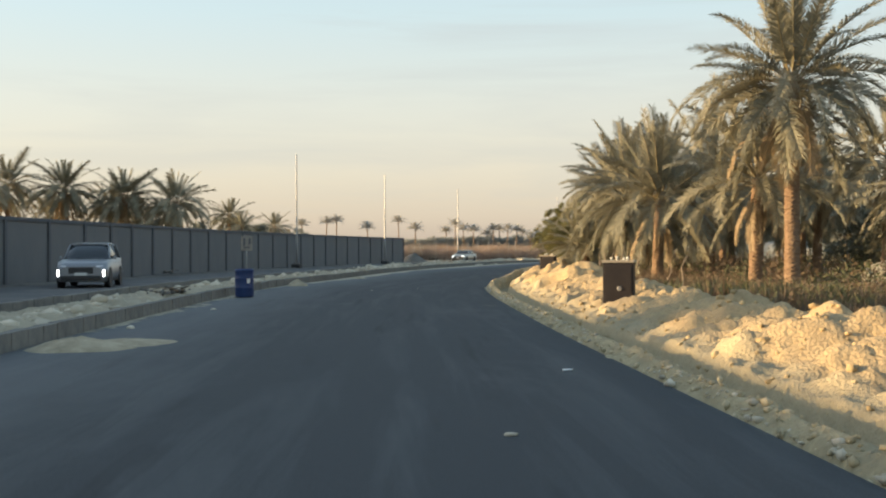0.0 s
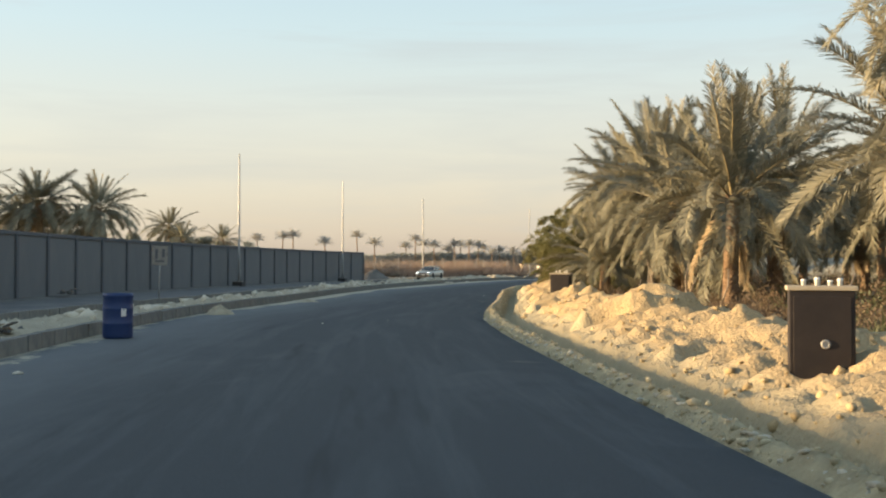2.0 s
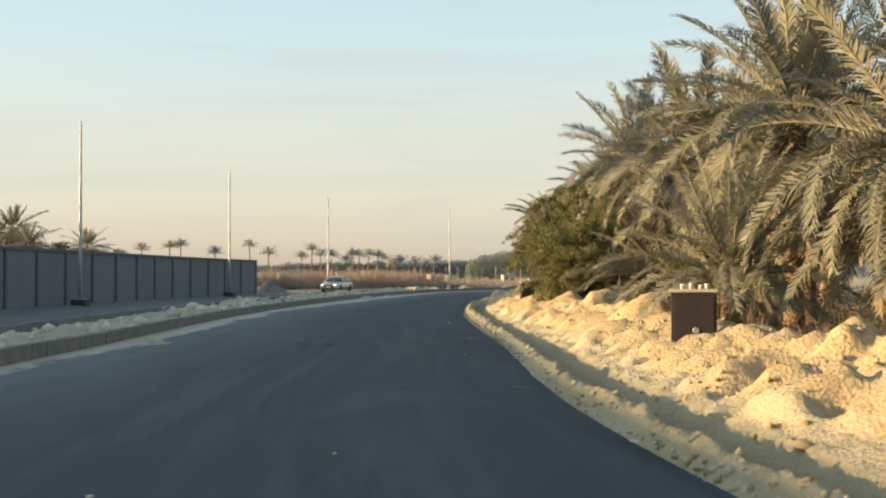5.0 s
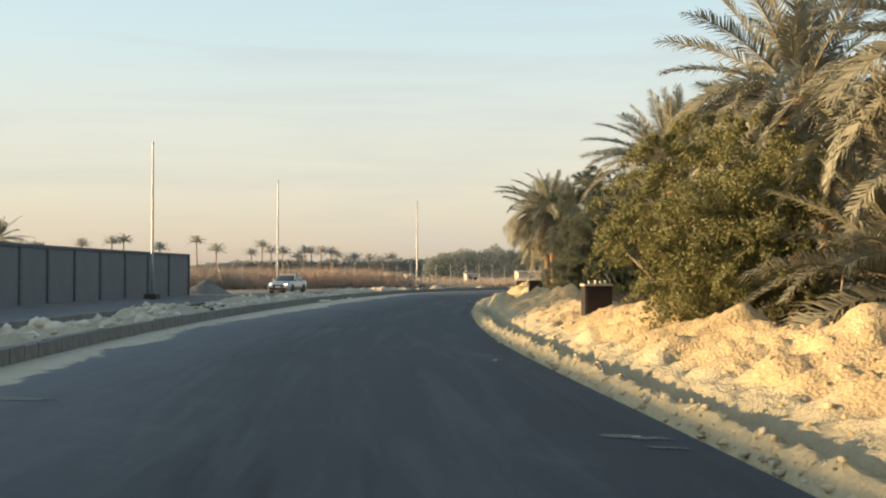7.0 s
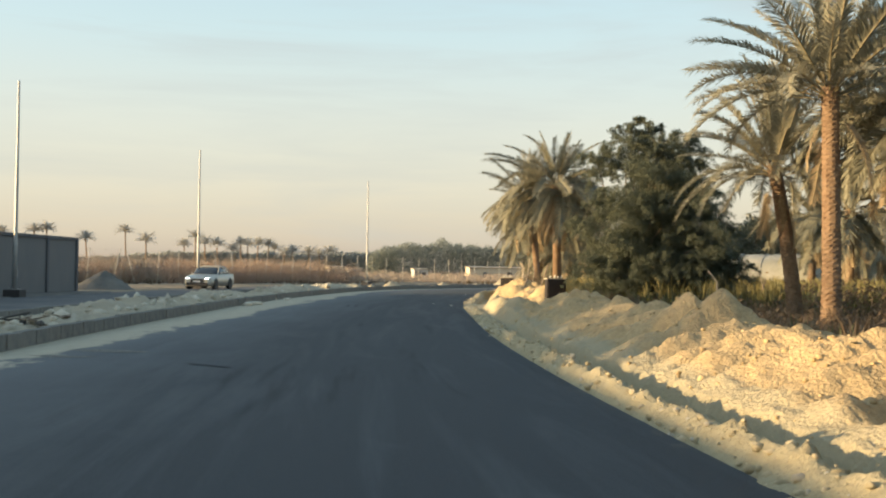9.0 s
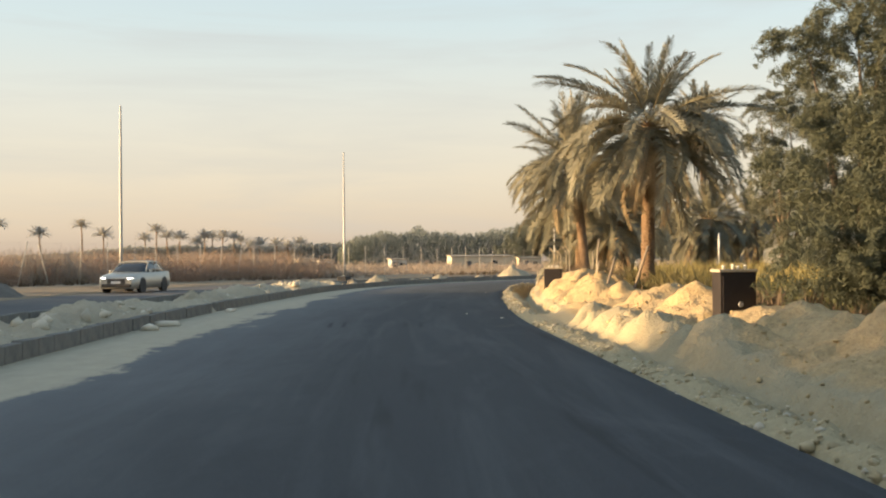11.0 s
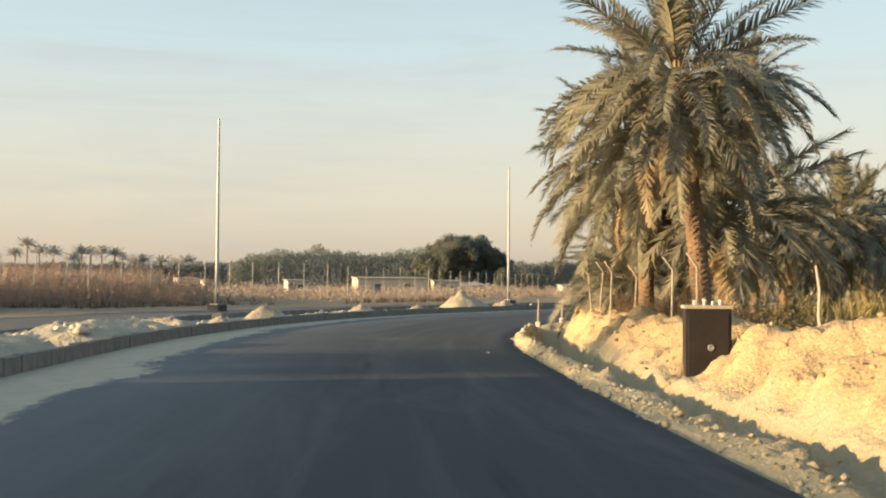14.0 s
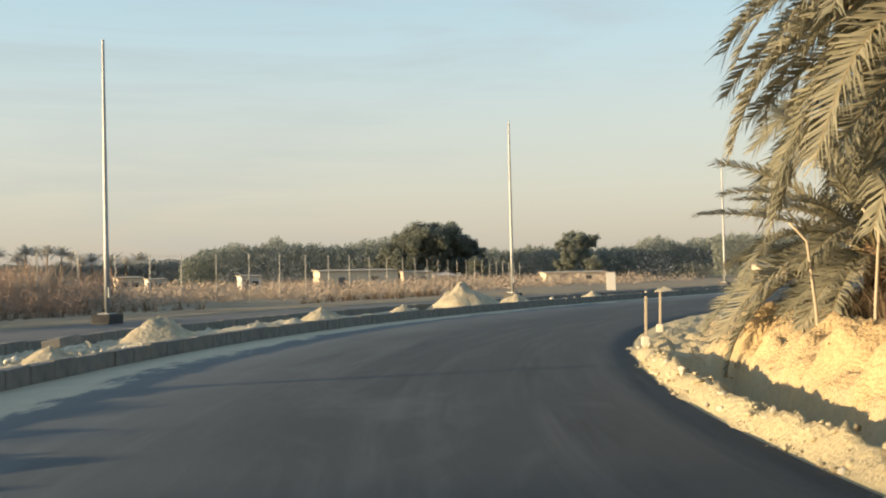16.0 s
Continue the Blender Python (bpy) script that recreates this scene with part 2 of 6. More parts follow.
rock_stone = material("rubble_stone", lambda n: n.mix(n.noise(5, 6, 0.7), n.mix(n.random(), (0.40, 0.36, 0.28), (0.60, 0.54, 0.42)), (0.68, 0.62, 0.50)), 0.95, bump=lambda n: (n.noise(14, 6, 0.7), 0.6, 0.02))
dead_wood = material("weathered_wood", lambda n: n.mix(n.noise(14, 4, 0.6, n.stretch(n.space(), (1, 1, 0.15))), (0.16, 0.12, 0.082), (0.29, 0.23, 0.165)), 0.9)
trunk_bark = material("palm_bark", lambda n: n.mix(n.ramp(n.noise(3.5, 6, 0.7), [(0.3, 0.0), (0.7, 1.0)]), n.mix(n.noise(22, 4), (0.105, 0.064, 0.038), (0.20, 0.128, 0.078)), (0.26, 0.18, 0.115)),
                      0.95, bump=lambda n: (n.noise(25, 6, 0.7), 0.8, 0.03), spec=0.2)
bush_bark = material("bush_bark", lambda n: n.mix(n.noise(9, 5), (0.10, 0.075, 0.05), (0.22, 0.17, 0.12)), 0.95)


def leaf_material(name, dark, light, rough=0.62, vary=0.5):
    def col(n):
        c = n.mix(n.random(), dark, light)
        c = n.mix(n.ramp(n.noise(1.7, 4, 0.7), [(0.35, 0.0), (0.7, 0.65)]), c, tuple(1.25 * v for v in light))
        return n.mix(n.math("MULTIPLY", n.island(), vary), c, tuple(0.7 * v for v in dark))
    m = material(name, col, rough, spec=0.25)
    p = m.node_tree.nodes["Principled BSDF"]
    t = m.node_tree.nodes.new("ShaderNodeBsdfTranslucent")
    mixer = m.node_tree.nodes.new("ShaderNodeMixShader")
    src = p.inputs["Base Color"].links[0].from_socket
    m.node_tree.links.new(src, t.inputs[0])
    mixer.inputs[0].default_value = 0.25
    m.node_tree.links.new(p.outputs[0], mixer.inputs[1])
    m.node_tree.links.new(t.outputs[0], mixer.inputs[2])
    m.node_tree.links.new(mixer.outputs[0], m.node_tree.nodes["Material Output"].inputs[0])
    return m


frond_green = leaf_material("frond_green", (0.122, 0.124, 0.088), (0.300, 0.280, 0.202))
frond_dry = leaf_material("frond_dry", (0.28, 0.21, 0.125), (0.42, 0.33, 0.205))
rachis_green = material("rachis", lambda n: n.mix(n.random(), (0.14, 0.115, 0.055), (0.23, 0.18, 0.095)), 0.7)
leaf_olive = leaf_material("leaf_olive", (0.125, 0.125, 0.046), (0.21, 0.19, 0.078), vary=0.3)
leaf_dark = leaf_material("leaf_dark", (0.072, 0.084, 0.056), (0.122, 0.130, 0.086), vary=0.4)
# Far foliage: lightened and greyed so the colour carries the air's haze.
leaf_hazed = leaf_material("leaf_hazed", (0.150, 0.170, 0.148), (0.185, 0.202, 0.176), vary=0.1)
leaf_hazed_pale = leaf_material("leaf_hazed_pale", (0.235, 0.245, 0.225), (0.28, 0.285, 0.26), vary=0.1)
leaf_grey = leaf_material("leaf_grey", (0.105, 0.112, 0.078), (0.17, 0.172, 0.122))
maize_top = leaf_material("maize_top", (0.24, 0.20, 0.075), (0.36, 0.30, 0.125))
# Distant fronds: air haze is put into this pale grey colour.
frond_hazed = leaf_material("frond_hazed", (0.41, 0.40, 0.37), (0.47, 0.455, 0.42), vary=0.15)
crop_green = leaf_material("crop_green", (0.13, 0.14, 0.035), (0.24, 0.22, 0.07))
scrub_brown = leaf_material("scrub_brown", (0.27, 0.215, 0.168), (0.39, 0.32, 0.25), vary=0.3)
scrub_rust = leaf_material("scrub_rust", (0.27, 0.185, 0.135), (0.37, 0.26, 0.19), vary=0.3)
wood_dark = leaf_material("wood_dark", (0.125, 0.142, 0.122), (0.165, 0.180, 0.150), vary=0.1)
weed_dry = leaf_material("weed_dry", (0.105, 0.076, 0.050), (0.19, 0.138, 0.088))
weed_olive = leaf_material("weed_olive", (0.10, 0.09, 0.035), (0.18, 0.15, 0.065))
weed_green = leaf_material("weed_green", (0.070, 0.080, 0.040), (0.130, 0.132, 0.066))

# ---- the road's line ----
EDGE = [(-1.5, -45), (0.9, -20), (2.3, -7), (3.8, 6.2), (5.9, 23.5), (8.6, 41.0), (12.2, 54.0), (16.45, 69.2), (21.0, 82.6), (25.9, 95), (30.6, 106.2),
        (36.4, 118), (42.6, 129.0), (50.6, 138.4), (61, 145.9), (75, 153), (95, 161.3), (130, 173), (190, 190), (260, 206)]


def sample_edge():
    """The right edge of the asphalt as even steps of 0.25 m: places and directions."""
    c = np.array(EDGE, float)
    fine = []
    for i in range(1, len(c) - 2):
        a, b, e, f = c[i - 1:i + 3]
        for k in range(120):
            t = k / 120
            fine.append(.5 * (2 * b + (e - a) * t + (2 * a - 5 * b + 4 * e - f) * t * t + (3 * b - a - 3 * e + f) * t ** 3))
    fine = np.array(fine)
    run = np.concatenate([[0], np.cumsum(np.linalg.norm(np.diff(fine, axis=0), axis=1))])
    s = np.arange(0, run[-1], 0.25)
    p = np.stack([np.interp(s, run, fine[:, 0]), np.interp(s, run, fine[:, 1])], 1)
    t = np.gradient(p, axis=0)
    return s, p, t / np.linalg.norm(t, axis=1)[:, None]


RUN, EDGE_P, EDGE_T = sample_edge()
LAST = float(RUN[-1])


def sweep(s, d):
    """World x, y at s metres along the asphalt's right edge and d metres to its left (arrays)."""
    s, d = np.asarray(s, float), np.asarray(d, float)
    x, y = np.interp(s, RUN, EDGE_P[:, 0]), np.interp(s, RUN, EDGE_P[:, 1])
    tx, ty = np.interp(s, RUN, EDGE_T[:, 0]), np.interp(s, RUN, EDGE_T[:, 1])
    over = np.maximum(s - LAST, 0) + np.minimum(s, 0)
    return x + tx * over - ty * d, y + ty * over + tx * d


def spot(s, d, z=0.0):
    x, y = sweep(s, d)
    return Vector((float(x), float(y), z))


def heading(s):
    """Turn about z, in degrees, that points local +y along the road."""
    tx, ty = np.interp(s, RUN, EDGE_T[:, 0]), np.interp(s, RUN, EDGE_T[:, 1])
    return math.degrees(math.atan2(-tx, ty))


def along(x, y):
    """s and d of a world place."""
    i = int(np.argmin((EDGE_P[:, 0] - x) ** 2 + (EDGE_P[:, 1] - y) ** 2))
    q, t = np.array((x, y)) - EDGE_P[i], EDGE_T[i]
    return float(RUN[i] + q @ t), float(q[1] * t[0] - q[0] * t[1])


def lattice(ix, iy, seed):
    h = (ix.astype(np.int64) * 374761393 + iy.astype(np.int64) * 668265263 + seed * 974634541) & 0xffffffff
    h = ((h ^ (h >> 13)) * 1274126177) & 0xffffffff
    return ((h ^ (h >> 16)) & 0xffff) / 65535.0


def value_noise(x, y, seed=0):
    x, y = np.asarray(x, float), np.asarray(y, float)
    ix, iy = np.floor(x), np.floor(y)
    fx, fy = x - ix, y - iy
    fx, fy = fx * fx * (3 - 2 * fx), fy * fy * (3 - 2 * fy)
    a, b = lattice(ix, iy, seed), lattice(ix + 1, iy, seed)
    c, e = lattice(ix, iy + 1, seed), lattice(ix + 1, iy + 1, seed)
    return a + (b - a) * fx + (c - a) * fy + (a - b - c + e) * fx * fy


def fractal(x, y, seed=0, octaves=4):
    """Noise about 0, within roughly +-1."""
    total, amp, norm = 0, 1.0, 0
    for k in range(octaves):
        total = total + amp * (value_noise(x * 2 ** k, y * 2 ** k, seed + k) * 2 - 1)
        norm += amp
        amp *= 0.55
    return total / norm


# ---- mesh helpers ----
def mesh(name, verts, faces, mats=(), slots=None, smooth=False):
    me = bpy.data.meshes.new(name)
    me.from_pydata([tuple(v) for v in verts], [], faces)
    for m in mats:
        me.materials.append(m)
    if slots is not None:
        me.polygons.foreach_set("material_index", np.asarray(slots, np.int32))
    if smooth:
        me.polygons.foreach_set("use_smooth", np.ones(len(me.polygons), bool))
    me.update()
    return me


def grid_mesh(name, xyz, mats, slots=None, smooth=True, uv=None):
    """A sheet from an array rows x columns x 3."""
    r, c = xyz.shape[:2]
    idx = np.arange(r * c).reshape(r, c)
    quads = np.stack([idx[:-1, :-1], idx[:-1, 1:], idx[1:, 1:], idx[1:, :-1]], -1).reshape(-1, 4)
    me = bpy.data.meshes.new(name)
    me.vertices.add(r * c)
    me.vertices.foreach_set("co", xyz.reshape(-1))
    me.loops.add(len(quads) * 4)
    me.loops.foreach_set("vertex_index", quads.reshape(-1).astype(np.int32))
    me.polygons.add(len(quads))
    me.polygons.foreach_set("loop_start", np.arange(0, len(quads) * 4, 4, dtype=np.int32))
    for m in mats:
        me.materials.append(m)
    if slots is not None:
        me.polygons.foreach_set("material_index", slots.reshape(-1).astype(np.int32))
    me.polygons.foreach_set("use_smooth", np.full(len(quads), smooth))
    if uv is not None:
        layer = me.uv_layers.new(name="road")
        layer.data.foreach_set("uv", uv.reshape(-1, 2)[quads.reshape(-1)].reshape(-1).astype(np.float32))
    me.update(calc_edges=True)
    me.validate()
    return me


def tri_mesh(name, verts, tris, mats, slots=None):
    """A large mesh of triangles from arrays."""
    me = bpy.data.meshes.new(name)
    verts, tris = np.asarray(verts, np.float32), np.asarray(tris, np.int32)
    me.vertices.add(len(verts))
    me.vertices.foreach_set("co", verts.reshape(-1))
    me.loops.add(len(tris) * 3)
    me.loops.foreach_set("vertex_index", tris.reshape(-1))
    me.polygons.add(len(tris))
    me.polygons.foreach_set("loop_start", np.arange(0, len(tris) * 3, 3, dtype=np.int32))
    for m in mats:
        me.materials.append(m)
    if slots is not None:
        me.polygons.foreach_set("material_index", np.asarray(slots, np.int32))
    me.update(calc_edges=True)
    return me


def part(name, bm, mat, parent, label="", smooth=False):
    """Links a bmesh as one mesh object under a thing or a part."""
    me = bm
    if isinstance(bm, bmesh.types.BMesh):
        me = bpy.data.meshes.new(name)
        if smooth:
            for f in bm.faces:
                f.smooth = True
        bm.to_mesh(me)
        bm.free()
        if mat:
            me.materials.append(mat)
    ob = new(name, me)
    ob.parent = parent
    return tagged(ob, label)


def thing(name, label, category, group="", kind=""):
    return tagged(new(name), label, category, group, kind)


def box(sx, sy, sz, at=(0, 0, 0), bevel=0.0, m=None, bm=None):
    """A bevelled block of the given size with its middle at at, added to bm."""
    b = bmesh.new()
    bmesh.ops.create_cube(b, size=1)
    bmesh.ops.scale(b, vec=(sx, sy, sz), verts=b.verts)
    if bevel:
        bmesh.ops.bevel(b, geom=b.edges[:], offset=bevel, segments=2, affect="EDGES", profile=0.6)
    bmesh.ops.transform(b, matrix=(m if m is not None else Matrix.Translation(at)), verts=b.verts)
    return join(bm, b)


def join(bm, b):
    if bm is None:
        return b
    me = bpy.data.meshes.new("join")
    b.to_mesh(me)
    b.free()
    bm.from_mesh(me)
    bpy.data.meshes.remove(me)
    return bm


def tube(path, radii, segments=8, bm=None, caps=True):
    """A tube of changing radius along a list of places."""
    b = bmesh.new() if bm is None else bm
    rings = []
    pts = [Vector(p) for p in path]
    for i, p in enumerate(pts):
        d = (pts[min(i + 1, len(pts) - 1)] - pts[max(i - 1, 0)]).normalized()
        side = d.cross(Vector((0, 1, 0)) if abs(d.y) < 0.9 else Vector((1, 0, 0))).normalized()
        up = side.cross(d)
        rings.append([b.verts.new(p + radii[i] * (math.cos(a) * side + math.sin(a) * up)) for a in (2 * math.pi * k / segments for k in range(segments))])
    for r1, r2 in zip(rings, rings[1:]):
        for k in range(segments):
            f = b.faces.new((r1[k], r1[(k + 1) % segments], r2[(k + 1) % segments], r2[k]))
            f.smooth = True
    if caps:
        b.faces.new(rings[0][::-1])
        b.faces.new(rings[-1])
    return b


def lathe(profile, segments=24, bm=None):
    b = bmesh.new() if bm is None else bm
    rings = [[b.verts.new((r * math.cos(2 * math.pi * k / segments), r * math.sin(2 * math.pi * k / segments), z)) for k in range(segments)] for r, z in profile]
    for r1, r2 in zip(rings, rings[1:]):
        for k in range(segments):
            b.faces.new((r1[k], r1[(k + 1) % segments], r2[(k + 1) % segments], r2[k])).smooth = True
    b.faces.new(rings[0][::-1])
    b.faces.new(rings[-1])
    return b


# ---- ground: one sheet with the bank, its trench and the median in it ----
ROAD_W = 8.5
MEDIAN_END = 11.85


def heap_field(s, d, first, last, step, mid, spread, low, high, slope, seed):
    """The upper surface of many dumped cones along the road."""
    r = np.random.default_rng(seed)
    z = np.full(s.shape, -9.0)
    wob = fractal(s * 1.8, d * 1.8, seed, 5)
    ws = s + 0.34 * fractal(s * 0.9, d * 0.9, seed + 40, 3)
    wd = d + 0.30 * fractal(s * 0.9, d * 0.9, seed + 60, 3)
    pos = first
    while pos < last:
        c, h, k = mid + r.uniform(-spread, spread), low + (high - low) * r.random() ** 1.4, slope * r.uniform(0.8, 1.2)
        rows = np.abs(s[:, 0] - pos) < 3
        a = r.uniform(-0.55, 0.45)
        ds, dd = ws[rows] - pos, wd[rows] - c
        u, v = ds * math.cos(a) + dd * math.sin(a), (dd * math.cos(a) - ds * math.sin(a)) * r.uniform(0.42, 0.8)
        z[rows] = np.maximum(z[rows], h - k * np.sqrt(u * u + v * v + 0.006) * (1 + 0.42 * wob[rows]))
        pos += step * r.uniform(0.55, 1.5)
    return z


BOX_SPOTS = [(7.76, 22.94, 0.33), (12.6, 46.85, 0.33), (19.55, 70.9, 0.14), (29.62, 96.4, 0.04), (37.9, 116.85, 0.12)]      # and the soil's height before each box


def ease(x, a, b):
    t = np.clip((x - a) / (b - a), 0, 1)
    return t * t * (3 - 2 * t)


def ground_height(s, d):
    r = -d
    rough = fractal(s * 1.5, d * 1.5, 3, 6)
    small = fractal(s * 5, d * 5, 11, 3)
    # right of the asphalt
    gap = ease(s, 125.9, 126.9) * (1 - ease(s, 130.4, 131.6))
    flat = ease(s, 106, 113) * (1 - ease(s, 142, 147))
    tail = 1 - ease(s, 161.0, 163.5)
    full = (1 - gap) * tail
    chunk = np.abs(fractal(s * 3.2, d * 3.2, 15, 4))
    crumb = np.abs(fractal(s * 8, d * 8, 19, 3))
    low = 0.65 + 0.35 * ease(s, 48, 62)
    lip = low * (0.13 - 0.10 * flat + 0.11 * chunk * (1 - 0.6 * flat) + 0.14 * crumb * (1 - 0.5 * flat) + 0.06 * rough) * np.exp(-((r - 0.21 - 0.12 * flat - 0.10 * rough) / (0.135 + 0.11 * flat)) ** 2) * (1 - 0.75 * gap) * tail
    near = ease(s, 110, 116) * (1 - ease(s, 126.0, 127.0))
    deep = (1 - 0.45 * flat) * (1 - 0.8 * near) * (0.17 + 0.11 * ease(s, 48, 66) + 0.24 * ease(s, 146, 156)) * (1 - gap) * tail
    face = 0.76 + 0.20 * flat + 0.45 * ease(s, 140, 156) + 0.07 * rough      # foot of the trench's steep far wall
    trench = -deep * ease(r, 0.38 + 0.08 * rough + 0.22 * flat, 0.50 + 0.08 * rough + 0.22 * flat) * (1 - ease(r, face, face + 0.20))
    slope = 0.15 * ease(r, face, face + 0.20) + (0.50 * np.clip((r - face - 0.2) / 1.7, 0, 1) + 0.22 * ease(s, 140, 146) * np.clip((r - face - 0.2) / 0.6, 0, 1)) * (1 - 0.45 * ease(r, 3.0, 4.4)) * (1 - 0.5 * ease(s, 141, 147) * ease(r, 2.3, 3.1)) * (1 - 0.3 * (1 - ease(s, 40, 56)))
    end = ease(s, 141, 147)
    cones = heap_field(s, d - 0.75 * end, 14, 163, 1.3, -2.9, 0.30, 0.68, 1.24, 1.12, 5) * (0.74 + 0.26 * ease(s, 40, 56)) * (1 - 0.14 * ease(s, 140, 146))
    cones = np.maximum(cones, heap_field(s, d, 14, 163, 1.7, -1.95, 0.30, 0.30, 0.60, 0.55, 9))
    cones = np.where(near > 0, np.maximum(cones, heap_field(s, d, 112, 126.2, 0.9, -1.25, 0.3, 0.45, 0.72, 0.60, 13) * near), cones)
    cones = np.where((s > 131) & (s < 142), np.maximum(cones, heap_field(s, d, 132, 141, 1.25, -2.6, 0.3, 0.75, 1.12, 0.86, 17)), cones)
    dug = ease(r, face + 0.05 - 0.45 * near, face + 0.5 - 0.5 * near)
    bank = np.maximum(slope, np.where(r > 0.1, cones, -9) * dug) * full + 0.22 * gap * ease(r, 0.3, 3.2) + 0.14 * (1 - tail) * ease(r, 0.3, 3.0)
    turn = (s + 0.9 * fractal(s * 0.35, d * 0.35, 33, 3) + 0.2 * r) / 1.15
    ridge = 1 - np.abs(2 * (turn - np.floor(turn)) - 1)
    ridge = (0.30 + 0.16 * fractal(s * 0.6, d * 0.6, 35, 3)) * (ridge - 0.45)
    bank = bank + ridge * ease(r, face + 0.25, face + 0.9) * (1 - ease(r, 2.7, 3.3)) * (full - near).clip(0, 1)
    for bx, by, bz in BOX_SPOTS:
        c, e = along(bx, by)
        clear = np.exp(-((s - c + 0.45) / 0.62) ** 4) * np.exp(-((r + e + 0.3) / 0.62) ** 4)
        bank = bank * (1 - clear) + np.minimum(bank, bz) * clear
    bank = bank + (0.09 * rough + 0.03 * small + (0.11 + 0.09 * end) * chunk + 0.07 * crumb - 0.055) * ease(r, 0.15, 0.6) * (1 - 0.75 * gap)
    bank = bank + (0.13 * np.abs(fractal(s * 2.3, d * 2.3, 29, 4)) - 0.04) * (1 - ease(s, 46, 58)) * ease(r, 0.5, 1.2) * (1 - ease(r, 3.3, 4.0))
    garden = 0.20 + 0.08 * fractal(s * 0.3, d * 0.3, 21, 4)
    right = lip + trench + np.where(r < 4.6, bank * (1 - ease(r, 3.7, 4.6)) + garden * ease(r, 3.7, 4.6), garden)
    # median
    m = d - ROAD_W
    pale = heap_field(s, d, 10, 128, 1.2, ROAD_W + 1.0, 0.35, 0.26, 0.44, 0.42, 31)
    grey = heap_field(s, d, 104, 160, 1.5, ROAD_W + 1.5, 0.7, 0.34, 0.62, 0.46, 37)
    late = heap_field(s, d, 150, 240, 2.6, ROAD_W + 1.5, 0.8, 0.12, 0.30, 0.5, 41)
    med = np.maximum(np.maximum(pale, grey), np.maximum(late, 0.05)) + 0.035 * rough + 0.02 * small
    med = med + (0.20 * chunk + 0.12 * crumb - 0.06) * ease(m, 0.1, 0.5)
    med = np.minimum(med, 1.45 * m - 0.06)
    med = np.minimum(med, 0.16 + 0.9 * np.maximum(MEDIAN_END - d, 0))
    far = 0.08 + 0.05 * fractal(s * 0.5, d * 0.5, 51, 4)
    z = np.where(d < 0.0, right, np.where(d < ROAD_W, np.where(d < 0.45, 0.075 * fractal(s * 0.9, d * 0.9, 23, 3) + 0.02 * rough - 0.030 - 0.20 * d, -0.05), np.where(d < MEDIAN_END, med, np.where(d < 19.0, -0.02, far))))
    fade = np.maximum(ease(d, 45, 75), ease(-d, 28, 42))
    return z * (1 - fade) - 0.62 * fade


def build_ground():
    cols = np.concatenate([np.linspace(-42, -12, 12), np.linspace(-10, -5, 11), np.arange(-4.8, -2.9, 0.1), np.arange(-2.9, -0.001, 0.066), [0.0, 0.06, 0.12, 0.18, 0.25, 0.33, 0.42, 0.5], np.linspace(1.2, 8.3, 7),
                           np.arange(8.52, 11.9, 0.13), [12.05, 13, 15, 17, 18.7, 18.95], np.linspace(19.2, 26, 16), np.linspace(28, 75, 14)])
    rows = np.concatenate([np.arange(-60, 12, 4.0), np.arange(12, 30, 0.2), np.arange(30, 166, 0.115), np.arange(166, 176, 0.2), np.arange(176, 215, 0.5), np.arange(215, 420, 6.0)])
    s, d = np.meshgrid(rows, cols, indexing="ij")
    x, y = sweep(s, d)
    z = ground_height(s, d)
    fs, fd = (s[:-1, :-1] + s[1:, 1:]) / 2, (d[:-1, :-1] + d[1:, 1:]) / 2
    slots = np.where((fd > -4.3) & (fd < 0.6), 0, np.where((fd > 8.2) & (fd < 12.1), 1, np.where((fd > 18.0) & (fd < 21.5) & (fs < 141), 3, 2)))
    me = grid_mesh("ground", np.stack([x, y, z], -1), [sand, pale_sand, dry_earth, grey_dust], slots, uv=np.stack([d, s], -1))
    bm = bmesh.new()
    bm.from_mesh(me)
    ring = [bm.verts.new(v) for v in ((-2500, -2500, -0.63), (2500, -2500, -0.63), (2500, 2500, -0.63), (-2500, 2500, -0.63))]
    bm.faces.new(ring).material_index = 2
    bm.to_mesh(me)
    bm.free()
    return tagged(new("ground", me), "sandy desert ground with dug trench and dumped soil", "ground", kind="structure")


build_ground()


def strip(name, s0, s1, step, columns, height, mat, uv=True):
    rows = np.arange(s0, s1, step)
    s, d = np.meshgrid(rows, np.array(columns), indexing="ij")
    x, y = sweep(s, d)
    z = height(s, d)
    return grid_mesh(name, np.stack([x, y, z], -1), [mat], uv=np.stack([d, s], -1) if uv else None)


def ragged(s, d):
    return 0.004 * fractal(s * 0.3, d * 0.3, 61, 3) - 0.03 * (d < 0.02)


me = strip("road", -55, 330, 0.5, [0.0, 0.05, 0.6, 2, 3.5, 5, 6.5, 7.8, 8.515], ragged, asphalt)
tagged(new("road", me), "freshly laid dark asphalt carriageway, dusted with sand", "road", kind="structure")
me = strip("road", -55, 330, 1.0, [12.03, 13, 15, 17, 18.8], lambda s, d: 0.05 + 0 * s, old_asphalt)
tagged(new("road_opposite", me), "older grey asphalt carriageway beyond the median", "road", kind="structure")


